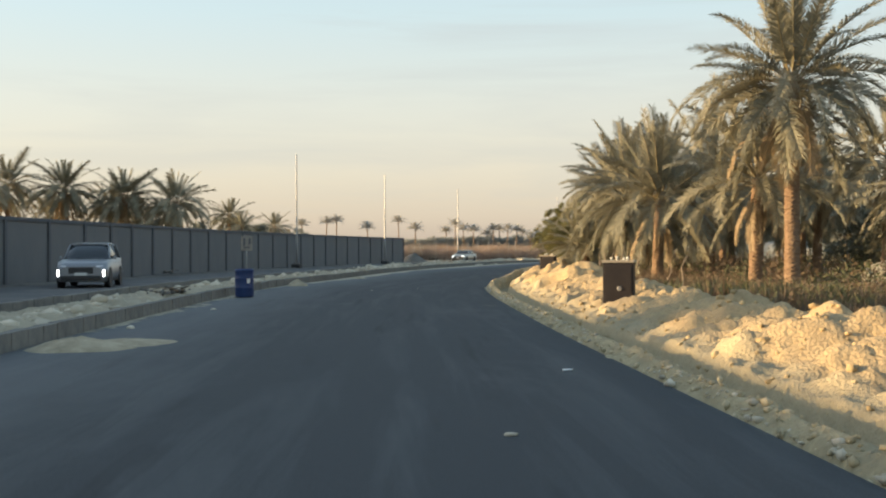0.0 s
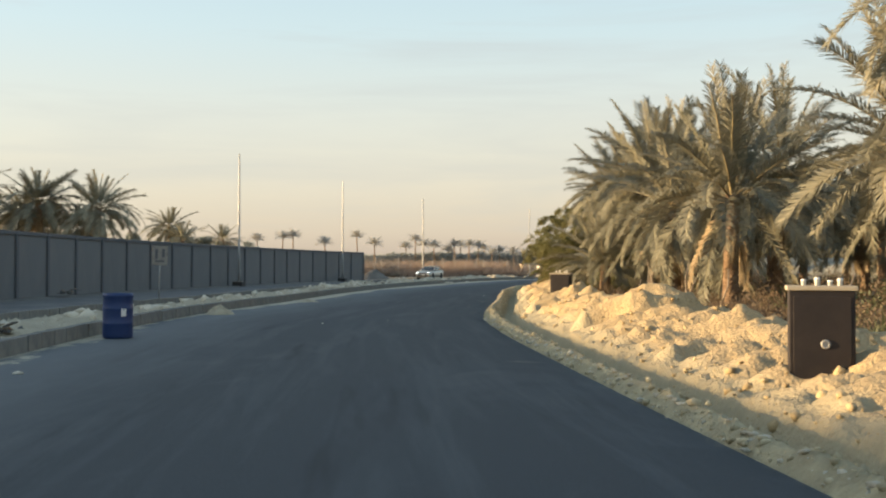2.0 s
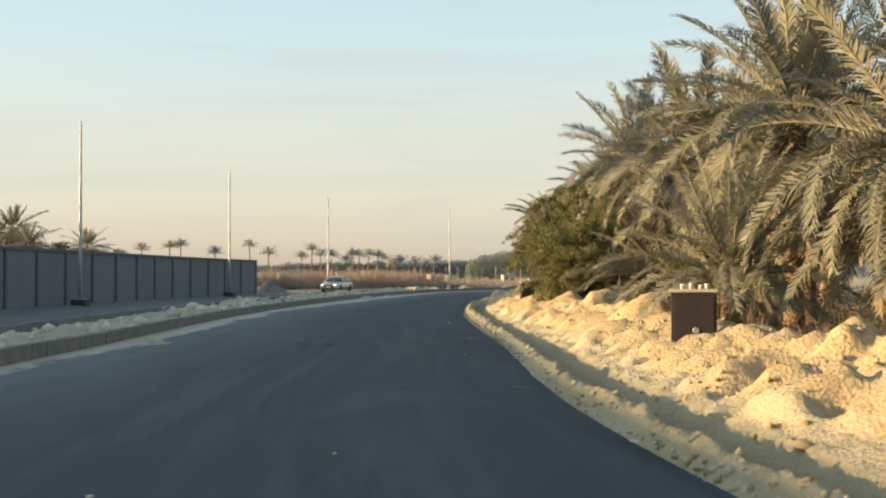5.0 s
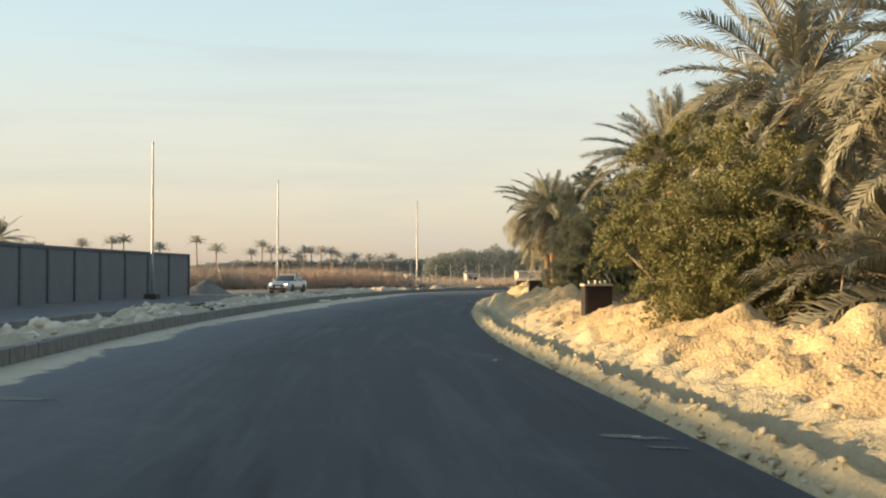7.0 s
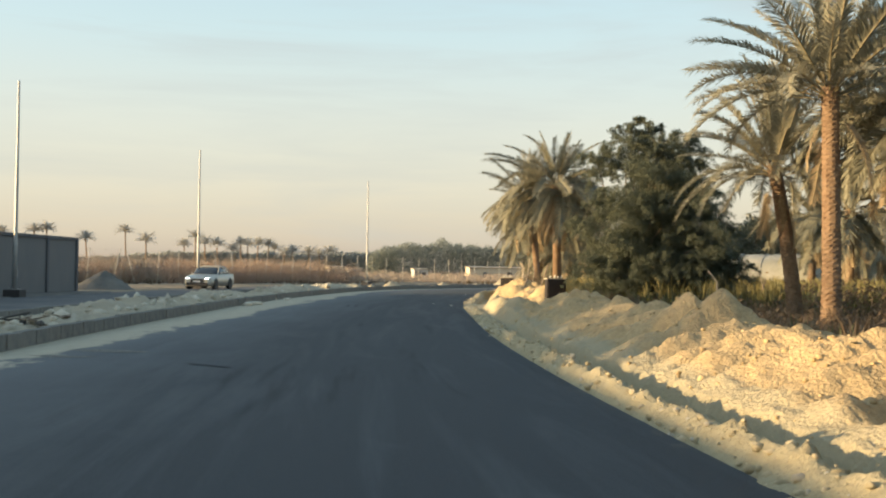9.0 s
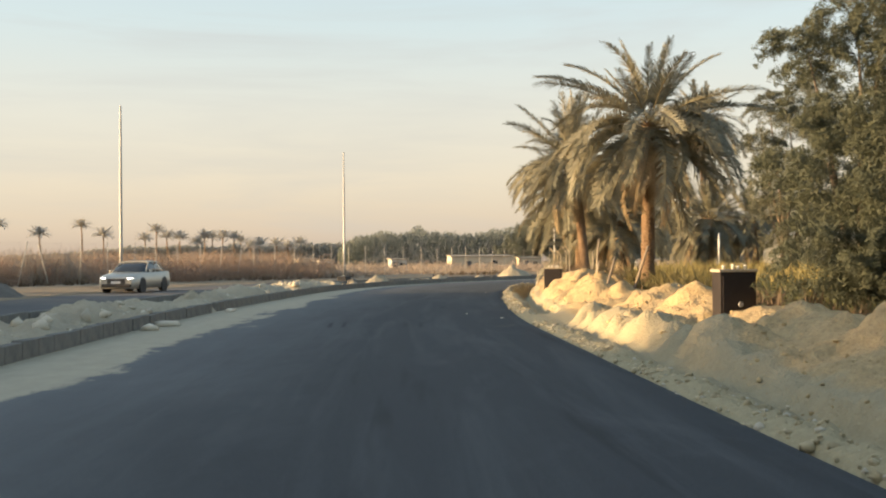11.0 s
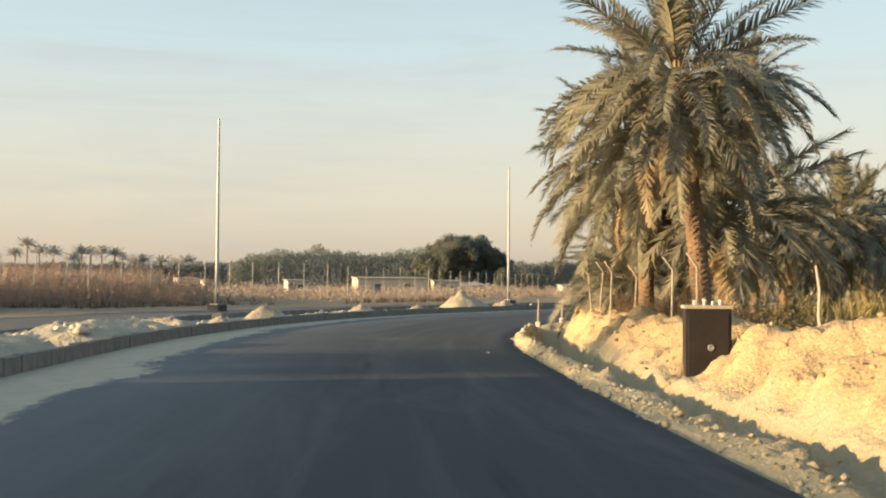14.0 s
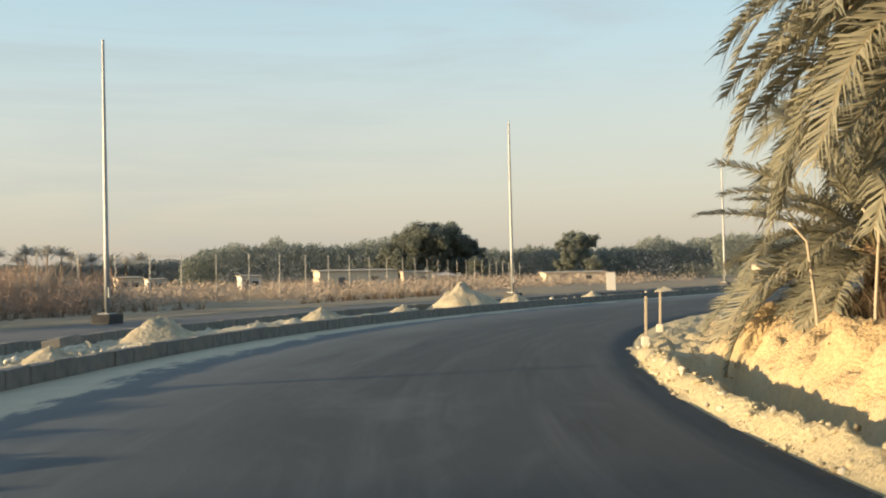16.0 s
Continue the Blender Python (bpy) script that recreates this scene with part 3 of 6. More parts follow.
# ---- kerbs ----
def kerb_stone(seed):
    r = random.Random(seed)
    bm = box(0.17, 0.73, 0.42, (0, 0, 0.06), 0.018)
    for v in bm.verts:
        v.co.x += r.uniform(-.006, .006)
        v.co.z += r.uniform(-.006, .006)
    me = bpy.data.meshes.new("kerb_stone")
    bm.to_mesh(me)
    bm.free()
    me.materials.append(concrete)
    return me


stones = [kerb_stone(k) for k in range(5)]


def build_kerb(name, d, first, last, near0, near1, label, broken=()):
    base = tagged(new(name), label, "kerb", kind="structure")
    r = random.Random(int(d * 10))
    bm = bmesh.new()
    s = first
    while s < last:
        if not any(a < s < b for a, b in broken):
            m = Matrix.Translation(spot(s, d + r.uniform(-.012, .012), r.uniform(-.012, .012))) @ pose(0, 0, 0, r.uniform(-1, 1), r.uniform(-1.5, 1.5), heading(s) + r.uniform(-.7, .7))
            if near0 < s < near1:
                o = new("kerb_stone", stones[r.randrange(5)])
                o.parent, o.matrix_basis = base, m
            else:
                me = stones[r.randrange(5)].copy()
                me.transform(m)
                bm.from_mesh(me)
                bpy.data.meshes.remove(me)
        turn = radians(heading(s) - heading(s + 1))
        s += 0.75 / (1 + d * turn)
    me = bpy.data.meshes.new("kerb_far")
    bm.to_mesh(me)
    bm.free()
    me.materials.append(concrete)
    o = new("kerb_run", me)
    o.parent = base
    tagged(o, kind="stuff")


# ---- wall of dark grey panels ----
WALL_END, BAY = 139.9, 3.33


def wall_d(s):
    return float(np.interp(s, [0, 62, 90, 120, 140], [19.6, 19.8, 20.4, 20.8, 20.7]))


def build_wall():
    base = tagged(new("wall_boundary"), "long grey precast concrete boundary wall with dark posts", "wall", kind="structure")
    bm = box(0.12, BAY - 0.16, 2.82, (0, 0, 1.41), 0.01)
    panel = bpy.data.meshes.new("wall_panel"); bm.to_mesh(panel); bm.free(); panel.materials.append(wall_paint)
    bm = box(0.30, 0.22, 2.98, (0, 0, 1.49), 0.015)
    post = bpy.data.meshes.new("wall_post"); bm.to_mesh(post); bm.free(); post.materials.append(wall_trim)
    bm = box(0.26, BAY + 0.01, 0.16, (0, 0, 2.90), 0.015)
    cap = bpy.data.meshes.new("wall_cap"); bm.to_mesh(cap); bm.free(); cap.materials.append(wall_trim)
    for k in range(42):
        s1, s0 = WALL_END - BAY * k, WALL_END - BAY * (k + 1)
        a, b = spot(s1, wall_d(s1), -0.08), spot(s0, wall_d(s0), -0.08)
        turn = math.degrees(math.atan2(-(a - b).x, (a - b).y))
        m = Matrix.Translation((a + b) / 2) @ pose(0, 0, 0, 0, 0, turn) @ Matrix.Diagonal((1, (a - b).length / BAY, 1, 1))
        for nm, me, mm in (("wall_panel", panel, m), ("wall_cap", cap, m), ("wall_post", post, Matrix.Translation(a) @ pose(0, 0, 0, 0, 0, turn))):
            o = new(nm, me)
            o.parent, o.matrix_basis = base, mm


build_wall()


# ---- lamp posts without lamps ----
def build_pole():
    base = thing("street_lamp_pole", "bare white galvanised street lamp pole on a dark base", "lamp post", "lamp poles along the road")
    bm = lathe([(0.085, 0.25), (0.085, 2.2), (0.078, 2.25), (0.066, 5.6), (0.062, 5.65), (0.045, 9.15), (0.04, 9.18)], 14)
    part("shaft", bm, pole_steel, base)
    bm = box(0.40, 0.40, 0.04, (0, 0, 0.27), 0.008)
    part("base_plate", bm, pole_steel, base)
    bm = box(0.72, 0.72, 0.38, (0, 0, 0.06), 0.03)
    part("footing", bm, dark_iron, base, "dark concrete footing")
    bm = box(0.03, 0.10, 0.34, (0.09, 0, 0.95), 0.006)
    part("access_hatch", bm, pole_steel, base)
    for k in range(4):
        a = math.pi / 4 + k * math.pi / 2
        bm = lathe([(0.018, 0.25), (0.018, 0.34), (0.008, 0.345)], 8)
        bmesh.ops.translate(bm, vec=(0.2 * math.cos(a), 0.2 * math.sin(a), 0), verts=bm.verts)
        part("anchor_bolt", bm, dark_iron, base)
    return base


POLES = [(3.09, 90.05), (13.05, 113.86), (25.1, 137.46), (43.27, 155.7), (66.87, 166.25), (93, 176.5), (120, 186.5)]
pole = build_pole()
for k, (x, y) in enumerate(POLES):
    m = pose(x, y, 0.12, 0, 0, heading(along(x, y)[0]))
    if k == 0:
        pole.matrix_basis = m
    else:
        copy_thing(pole, m)


# ---- electricity boxes on the bank ----
rim_grey = material("lock_metal", lambda n: n.mix(n.noise(30, 3), (0.28, 0.27, 0.25), (0.40, 0.39, 0.36)), 0.5, 0.4)


def build_cabinet():
    base = thing("feeder_pillar", "dark brown steel electrical feeder box half buried in sand", "electrical box", "feeder boxes on the bank")
    part("body", box(0.66, 0.36, 1.42, (0, 0, 0.47), 0.012), box_steel, base)
    part("lid", box(0.71, 0.41, 0.05, (0, 0, 1.205), 0.012), box_top, base, "dusty pale lid")
    part("door", box(0.58, 0.02, 1.0, (0, -0.189, 0.62), 0.006), box_steel, base)
    bm = lathe([(0.045, 0), (0.05, 0.012), (0.032, 0.022), (0.03, 0.012)], 14)
    bmesh.ops.transform(bm, matrix=Matrix.Translation((0.03, -0.198, 0.62)) @ Matrix.Rotation(math.pi / 2, 4, "X"), verts=bm.verts)
    part("lock", bm, rim_grey, base, "round pale lock plate")
    for k, (x, h) in enumerate(((-0.17, 0.07), (-0.04, 0.09), (0.10, 0.06), (0.19, 0.08))):
        bm = lathe([(0.026, 1.22), (0.026, 1.22 + h * 0.7), (0.029, 1.22 + h * 0.72), (0.029, 1.22 + h), (0.02, 1.22 + h + 0.004)], 10)
        bmesh.ops.translate(bm, vec=(x, 0.05 * (-1) ** k, 0.005), verts=bm.verts)
        part("conduit", bm, white_plastic, base, "short pale conduit stub")
    return base


CABINETS = [(7.76, 22.94, -26), (12.6, 46.85, -31), (19.55, 70.9, -12), (29.62, 96.4, -15), (37.9, 116.85, -35)]
cab = build_cabinet()
for k, (x, y, turn) in enumerate(CABINETS):
    m = pose(x, y, -0.09 if k == 4 else 0.0, 0, 0, turn)
    if k == 0:
        cab.matrix_basis = m
    else:
        copy_thing(cab, m)


# ---- drum ----
def build_drum():
    base = thing("barrel", "blue plastic barrel standing at the kerb", "barrel")
    prof = [(0.25, 0), (0.285, 0.02), (0.292, 0.06), (0.289, 0.27), (0.295, 0.285), (0.295, 0.31), (0.289, 0.325), (0.290, 0.56), (0.296, 0.575), (0.296, 0.60), (0.290, 0.615),
            (0.285, 0.80), (0.297, 0.82), (0.297, 0.86), (0.28, 0.89), (0.268, 0.885), (0.262, 0.865)]
    part("shell", lathe(prof, 32), drum_blue, base)
    bm = box(0.012, 0.10, 0.16, (0.29, 0, 0.52), 0.003, Matrix.Rotation(-0.75, 4, "Z") @ Matrix.Translation((0.288, 0, 0.52)))
    part("paper_label", bm, white_plastic, base, "torn white paper label")
    base.matrix_basis = pose(-0.43, 34.95, 0.0, 0, 0, -20)


build_drum()


# ---- small square sign ----
def build_sign():
    base = thing("road_sign", "small faded square sign on a thin pole", "sign")
    part("pole", lathe([(0.03, -0.3), (0.03, 1.95), (0.02, 1.955)], 10), pole_steel, base)
    part("board", box(0.58, 0.03, 0.72, (0, -0.045, 1.62), 0.01), sign_face, base, "faded beige sign board")
    for x, z, w, h in ((-0.12, 1.68, 0.10, 0.38), (0.14, 1.72, 0.10, 0.30), (0.0, 1.42, 0.34, 0.05)):
        part("sign_mark", box(w, 0.006, h, (x, -0.0635, z), 0.001), wall_trim, base)
    base.matrix_basis = Matrix.Translation(spot(71.4, 12.3, 0.2)) @ pose(0, 0, 0, 0, 1.5, heading(71.4) + 4)


sign_face = material("sign_face", lambda n: n.mix(n.ramp(n.noise(6, 5), [(0.4, 0.0), (0.7, 1.0)]), (0.26, 0.235, 0.20), (0.17, 0.145, 0.125)), 0.7)
build_sign()
build_kerb("kerb_near", ROAD_W + 0.1, -40, 300, 28, 190, "row of grey concrete kerb stones along the median", broken=((132.9, 133.7),))
build_kerb("kerb_median", 11.95, -40, 300, 60, 190, "row of concrete kerb stones behind the soil heaps")


# ---- date palms ----
def frond_arrays(length, bend, lift, seed, pairs=40, width=0.047, early=1.25, cheap=False):
    """A feather leaf in the local x-z plane, from the origin outward: verts, triangles, material slots (0 leaflets, 1 midrib)."""
    r = np.random.default_rng(seed)
    n = 8 if cheap else 15
    u = np.linspace(0, 1, n)
    ang = radians(lift) - bend * u ** early
    seg = length / (n - 1)
    x = np.concatenate([[0], np.cumsum(np.cos(ang[:-1]) * seg)])
    z = np.concatenate([[0], np.cumsum(np.sin(ang[:-1]) * seg)])
    y = np.cumsum(r.normal(0, 0.012, n)) * u
    verts, tris, slots = [], [], []
    for i in range(n):
        w = 0.022 * (1 - 0.85 * u[i]) + 0.004
        nx, nz = -math.sin(ang[i]), math.cos(ang[i])
        verts += [(x[i], y[i] - w, z[i]), (x[i], y[i] + w, z[i]), (x[i] + nx * w * 0.9, y[i], z[i] + nz * w * 0.9)]
    for i in range(n - 1):
        a, b = 3 * i, 3 * i + 3
        for j in range(3):
            k = (j + 1) % 3
            tris += [(a + j, a + k, b + k), (a + j, b + k, b + j)]
            slots += [1, 1]
    for q in range(pairs):
        uu = 0.19 + 0.80 * (q + r.uniform(-.25, .25)) / pairs
        px, py, pz, pa = np.interp(uu, u, x), np.interp(uu, u, y), np.interp(uu, u, z), np.interp(uu, u, ang)
        t = np.array((math.cos(pa), 0, math.sin(pa)))
        up = np.array((-math.sin(pa), 0, math.cos(pa)))
        ll = 0.60 * (0.35 + 0.65 * math.sin(math.pi * min(1, 0.12 + uu * 0.86)) ** 0.7) * length / 3.3
        for side in (-1, 1):
            if r.random() < 0.05:
                continue
            lean = radians(60 - 24 * uu + r.uniform(-8, 8))
            vee = radians(28 + r.uniform(-16, 16))
            out = np.array((0, side, 0)) * math.cos(vee) + up * math.sin(vee)
            dirn = t * math.cos(lean) + out * math.sin(lean)
            l1 = ll * r.uniform(0.8, 1.1)
            base = np.array((px, py, pz))
            w = t * width * r.uniform(0.7, 1.1) * 0.5
            mid = base + dirn * l1 * 0.55
            tip = base + dirn * l1 + np.array((0, 0, -0.20 * l1 * (1 + r.random())))
            k = len(verts)
            if cheap:
                verts += [base - w, base + w, tip]
                tris.append((k, k + 1, k + 2))
                slots.append(0)
                continue
            verts += [base - w, base + w, mid + w * 0.8, mid - w * 0.8, tip]
            tris += [(k, k + 1, k + 2), (k, k + 2, k + 3), (k + 3, k + 2, k + 4)]
            slots += [0, 0, 0]
    return np.array([tuple(v) for v in verts]), np.array(tris), np.array(slots)


FRONDS = []      # (class, arrays, mesh)
FAR_FRONDS = []
for cls, size, bends, lifts, early, mats in (
        ("young", 3.0, (0.16, 0.30, 0.42, 0.24), (3, 6, 9, 4), 1.9, (frond_green, rachis_green)),
        ("grown", 3.1, (0.5, 0.7, 0.95, 0.6), (8, 12, 16, 6), 1.5, (frond_green, rachis_green)),
        ("hanging", 3.1, (1.25, 1.5, 1.7, 1.4), (20, 28, 26, 18), 1.0, (frond_green, rachis_green)),
        ("skirt", 3.0, (0.45, 0.7, 0.55, 0.8), (6, 12, 8, 14), 0.95, (frond_green, rachis_green)),
        ("dry", 2.6, (0.6, 1.0, 0.8), (0, 8, 0), 1.1, (frond_dry, rachis_green))):
    for k, (b, l) in enumerate(zip(bends, lifts)):
        arr = frond_arrays(size * (1 + 0.04 * k), b, l, 100 + 7 * k + len(cls), pairs=62 if cls == "young" else 72, early=early)
        FRONDS.append((cls, arr, tri_mesh("frond", *arr[:2], mats, arr[2])))
        FAR_FRONDS.append((cls, frond_arrays(size * (1 + 0.04 * k), b, l, 100 + 7 * k + len(cls), pairs=34, width=0.13, early=early, cheap=True)))


def crown_plan(seed, count, skirt, size, hang=1.0, rise=1.0):
    """Poses of the fronds of one crown, with the kind of each; hang is how much of it droops about the trunk."""
    r = random.Random(seed)
    out = []
    a, b, c = 0.11 + 0.17 * (1 - hang), 0.25 + 0.34 * (1 - hang), 0.78 + 0.17 * (1 - hang)
    for i in range(count):
        q = i / count
        if q < a:
            kind, elev = "young", 86 - 40 * q / a - 22 * (1 - rise) + r.uniform(-8, 8)
        elif q < b:
            kind, elev = "grown", 46 - 40 * (q - a) / (b - a) + r.uniform(-9, 9)
        elif q < c:
            kind, elev = "hanging", 10 - 6 * hang - (22 + 16 * hang) * (q - b) / (c - b) + r.uniform(-9, 9)
        else:
            kind, elev = "skirt", -28 - 30 * (q - c) / (1 - c) + r.uniform(-10, 10)
            if r.random() < 0.3:
                kind, elev = "dry", elev - 12
        out.append((kind, i * 137.5 + r.uniform(-14, 14), elev, r.uniform(-28, 28), size * r.uniform(0.82, 1.08) * (rise if kind == "young" else 1), 0.12 - 0.45 * q))
    for i in range(skirt):
        out.append(("dry", r.uniform(0, 360), r.uniform(-82, -42), r.uniform(-40, 40), size * r.uniform(0.45, 0.7), -0.40 - r.uniform(0, 0.5)))
    return out, r


def frond_pose(az, el, roll, size, dz, out=0.10):
    a = radians(az)
    return Matrix.Translation((math.cos(a) * out, math.sin(a) * out, dz)) @ Matrix.Rotation(a, 4, "Z") @ Matrix.Rotation(-radians(el), 4, "Y") @ Matrix.Rotation(radians(roll), 4, "X") @ Matrix.Scale(size, 4)


def trunk_mesh(height, r0, r1, lean, seed, fine=True):
    """A trunk of overlapping cut leaf bases: rings with a spiral saw edge."""
    r = random.Random(seed)
    seg, rows = (20, max(14, int(height / 0.036))) if fine else (10, max(10, int(height / 0.12)))
    verts, faces = [], []
    for i in range(rows + 1):
        u = i / rows
        z = height * u - 0.25 * (1 - u)
        rad = r0 + (r1 - r0) * u ** 0.8 + 0.10 * math.exp(-u * height / 0.35)
        cx, cy = lean[0] * u ** 1.4, lean[1] * u ** 1.4
        for k in range(seg):
            a = 2 * math.pi * k / seg
            turn = (z / 0.115 + k * 4 / seg) % 1.0
            tooth = (turn ** 1.6) * 0.032 + r.uniform(-.008, .008)
            grow = 1 + 0.5 * max(0, (u - 0.86) / 0.14)
            verts.append((cx + (rad + tooth * grow) * math.cos(a), cy + (rad + tooth * grow) * math.sin(a), z))
    for i in range(rows):
        for k in range(seg):
            a, b = i * seg + k, i * seg + (k + 1) % seg
            faces.append((a, b, b + seg, a + seg))
    faces.append(tuple(range(rows * seg, rows * seg + seg)))
    return mesh("trunk", verts, faces, [trunk_bark])


def near_palm(x, y, heart, seed, label, lean=(0, 0), count=44, skirt=12, size=1.0, base_z=0.15, r0=0.195, r1=0.165, group="date palms beside the road", hang=1.0, rise=1.0):
    """A palm whose fronds are parts of their own; lean is how far the heart stands off the base."""
    palm = thing("date_palm", label, "palm tree", group)
    palm.matrix_basis = pose(x - lean[0], y - lean[1], base_z)
    h = heart - base_z
    part("trunk", trunk_mesh(h, r0, r1, lean, seed), None, palm)
    plan, r = crown_plan(seed, int(count * 1.8), int(skirt * 1.3), size, hang, rise)
    for kind, az, el, roll, sc, dz in plan:
        pick = [f for f in FRONDS if f[0] == kind]
        o = new("frond", pick[r.randrange(len(pick))][2])
        o.parent = palm
        o.matrix_basis = Matrix.Translation((lean[0], lean[1], h)) @ frond_pose(az, el, roll, sc, dz)
        if kind == "dry":
            tagged(o, "dry brown hanging frond")
    return palm


def crown_mesh(seed, count, skirt, size, mats, hang=0.7, rise=0.7):
    plan, r = crown_plan(seed, count, skirt, size, hang, rise)
    vs, ts, ss, base = [], [], [], 0
    for kind, az, el, roll, sc, dz in plan:
        pick = [f for f in FAR_FRONDS if f[0] == kind]
        v, t, s = pick[r.randrange(len(pick))][1]
        m = np.array(frond_pose(az, el, roll, sc, dz))
        vs.append(v @ m[:3, :3].T + m[:3, 3])
        ts.append(t + base)
        ss.append(np.where(s == 1, 2, 1 if kind == "dry" else 0))
        base += len(v)
    return tri_mesh("crown", np.concatenate(vs), np.concatenate(ts), mats, np.concatenate(ss))


CROWNS = [crown_mesh(300 + k, 62, 12, 1.0, [frond_green, frond_dry, rachis_green]) for k in range(4)]
# Crowns for the horizon, with the haze painted into their fronds.
HAZED_CROWNS = [crown_mesh(310 + k, 64, 0, 1.0, [frond_hazed, frond_hazed, frond_hazed], -0.6) for k in range(3)]


def far_palm(x, y, heart, seed, label, size=1.0, base_z=0.1, group="palms of the grove", crowns=CROWNS):
    palm = thing("date_palm", label, "palm tree", group)
    r = random.Random(seed)
    palm.matrix_basis = pose(x, y, base_z, 0, 0, r.uniform(0, 360))
    h = heart - base_z
    lean = (r.uniform(-.05, .05) * h, r.uniform(-.05, .05) * h)
    part("trunk", trunk_mesh(h, 0.2 * size, 0.16 * size, lean, seed, False), None, palm)
    o = part("crown", crowns[seed % len(crowns)], None, palm)
    o.matrix_basis = Matrix.Translation((lean[0], lean[1], h)) @ Matrix.Scale(size, 4)


NEAR_PALMS = [  # x, y of the heart, its height, seed, lean, fronds, skirt, size, label
    (14.1, 27.4, 5.95, 1, (0.05, 0.1), 44, 8, 1.0, "tall date palm with arching grey-green fronds and bare rough trunk"),
    (15.05, 31.4, 3.65, 2, (0.1, 0.0), 32, 8, 0.95, "shorter date palm with slender trunk behind the soil bank"),
    (14.85, 39.15, 3.35, 3, (0.25, 0.35), 38, 4, 0.98, "full date palm with drooping olive fronds behind the bank"),
    (16.3, 46.2, 3.3, 4, (0, 0), 46, 16, 1.0, "bushy date palm with brown hanging fronds"),
    (19.5, 45.0, 4.6, 5, (0.2, 0), 42, 14, 1.05, "date palm with dense grey-green crown"),
    (15.4, 50.3, 1.5, 6, (0, 0), 30, 4, 0.72, "low young date palm with fronds near the ground"),
    (18.1, 52.0, 4.7, 7, (0.1, -0.1), 48, 16, 1.08, "large date palm with thick trunk and skirt of dry fronds"),
    (20.8, 55.4, 4.9, 20, (0.1, 0), 46, 14, 1.05, "date palm with grey-green crown above its neighbours"),
    (20.6, 60.1, 4.55, 8, (-0.1, 0.1), 46, 14, 1.08, "date palm with dense drooping crown"),
    (19.8, 60.7, 1.4, 9, (0, 0), 32, 6, 0.95, "squat young date palm with wide arching fronds"),
    (21.9, 66.4, 5.1, 10, (0.2, 0.1), 56, 14, 0.98, "tall date palm rising behind the leafy bush"),
    (28.5, 82.2, 5.5, 11, (0.1, 0.2), 30, 3, 0.98, "slender date palm with long reddish trunk"),
    (31.15, 87.2, 4.35, 12, (-0.7, 0.1), 30, 4, 0.86, "slender leaning date palm with sparse crown"),
    (32.9, 83.75, 5.85, 13, (0.1, 0), 52, 12, 1.1, "date palm with grey-green crown in the garden"),
    (35.67, 107.45, 5.36, 14, (-0.95, -1.5), 52, 14, 1.03, "leaning date palm with heavy drooping crown and rough trunk"),
    (41.86, 121.91, 5.65, 15, (-0.45, 0.35), 50, 12, 1.0, "date palm with thick leaning trunk and full drooping crown"),
    (44.95, 126.6, 4.6, 16, (-0.2, -0.1), 60, 16, 0.98, "date palm with golden-brown hanging fronds"),
    (47.6, 130.0, 1.7, 17, (0, 0), 46, 10, 0.82, "young palm clump with low arching fronds at the bank's end"),
    (59.0, 134.8, 3.5, 18, (0.1, 0), 40, 8, 0.98, "date palm of middle height in the field"),
]
for x, y, h, seed, lean, count, skirt, size, label in NEAR_PALMS:
    near_palm(x, y, h, seed, label, lean, count, skirt, size, hang={1: 0.45, 2: 0.1, 3: 0.2, 6: 0.0, 9: 0.0, 17: 0.3, 11: -0.6, 12: -0.25, 16: 0.8, 14: 0.9, 15: 0.9, 7: 0.7, 8: 0.6, 20: 0.6}.get(seed, 1.0), rise={11: 0.85, 13: 0.75, 14: 0.72}.get(seed, 1.0))


# ---- leafy bushes and trees ----
def leaf_cloud(blobs, per, size, seed, flat=0.6, long=1.0):
    """Many small leaves in uneven clumps: blobs are (x, y, z, radius)."""
    r = np.random.default_rng(seed)
    vs, ts, base = [], [], 0
    for bx, by, bz, br in blobs:
        n = int(per * br * br)
        p = r.normal(0, 1, (n, 3))
        p /= np.linalg.norm(p, axis=1)[:, None]
        rad = br * (r.random(n) ** 0.38) * (0.55 + 0.75 * value_noise(p[:, 0] * 2.4 + bx, p[:, 1] * 2.4 + p[:, 2] * 1.9, seed))
        c = np.array((bx, by, bz)) + p * rad[:, None] * np.array((1, 1, 0.85))
        a = r.normal(0, 1, (n, 3)); a /= np.linalg.norm(a, axis=1)[:, None]
        b = r.normal(0, 1, (n, 3)); b -= (b * a).sum(1)[:, None] * a; b /= np.linalg.norm(b, axis=1)[:, None]
        sz = size * r.uniform(0.6, 1.3, n)[:, None]
        q = np.stack([c - a * sz * long, c + b * sz * flat, c + a * sz * long, c - b * sz * flat], 1)
        vs.append(q.reshape(-1, 3))
        k = base + 4 * np.arange(n)[:, None]
        ts.append(np.concatenate([k + (0, 1, 2), k + (0, 2, 3)], 1).reshape(-1, 3))
        base += 4 * n
    return np.concatenate(vs), np.concatenate(ts)


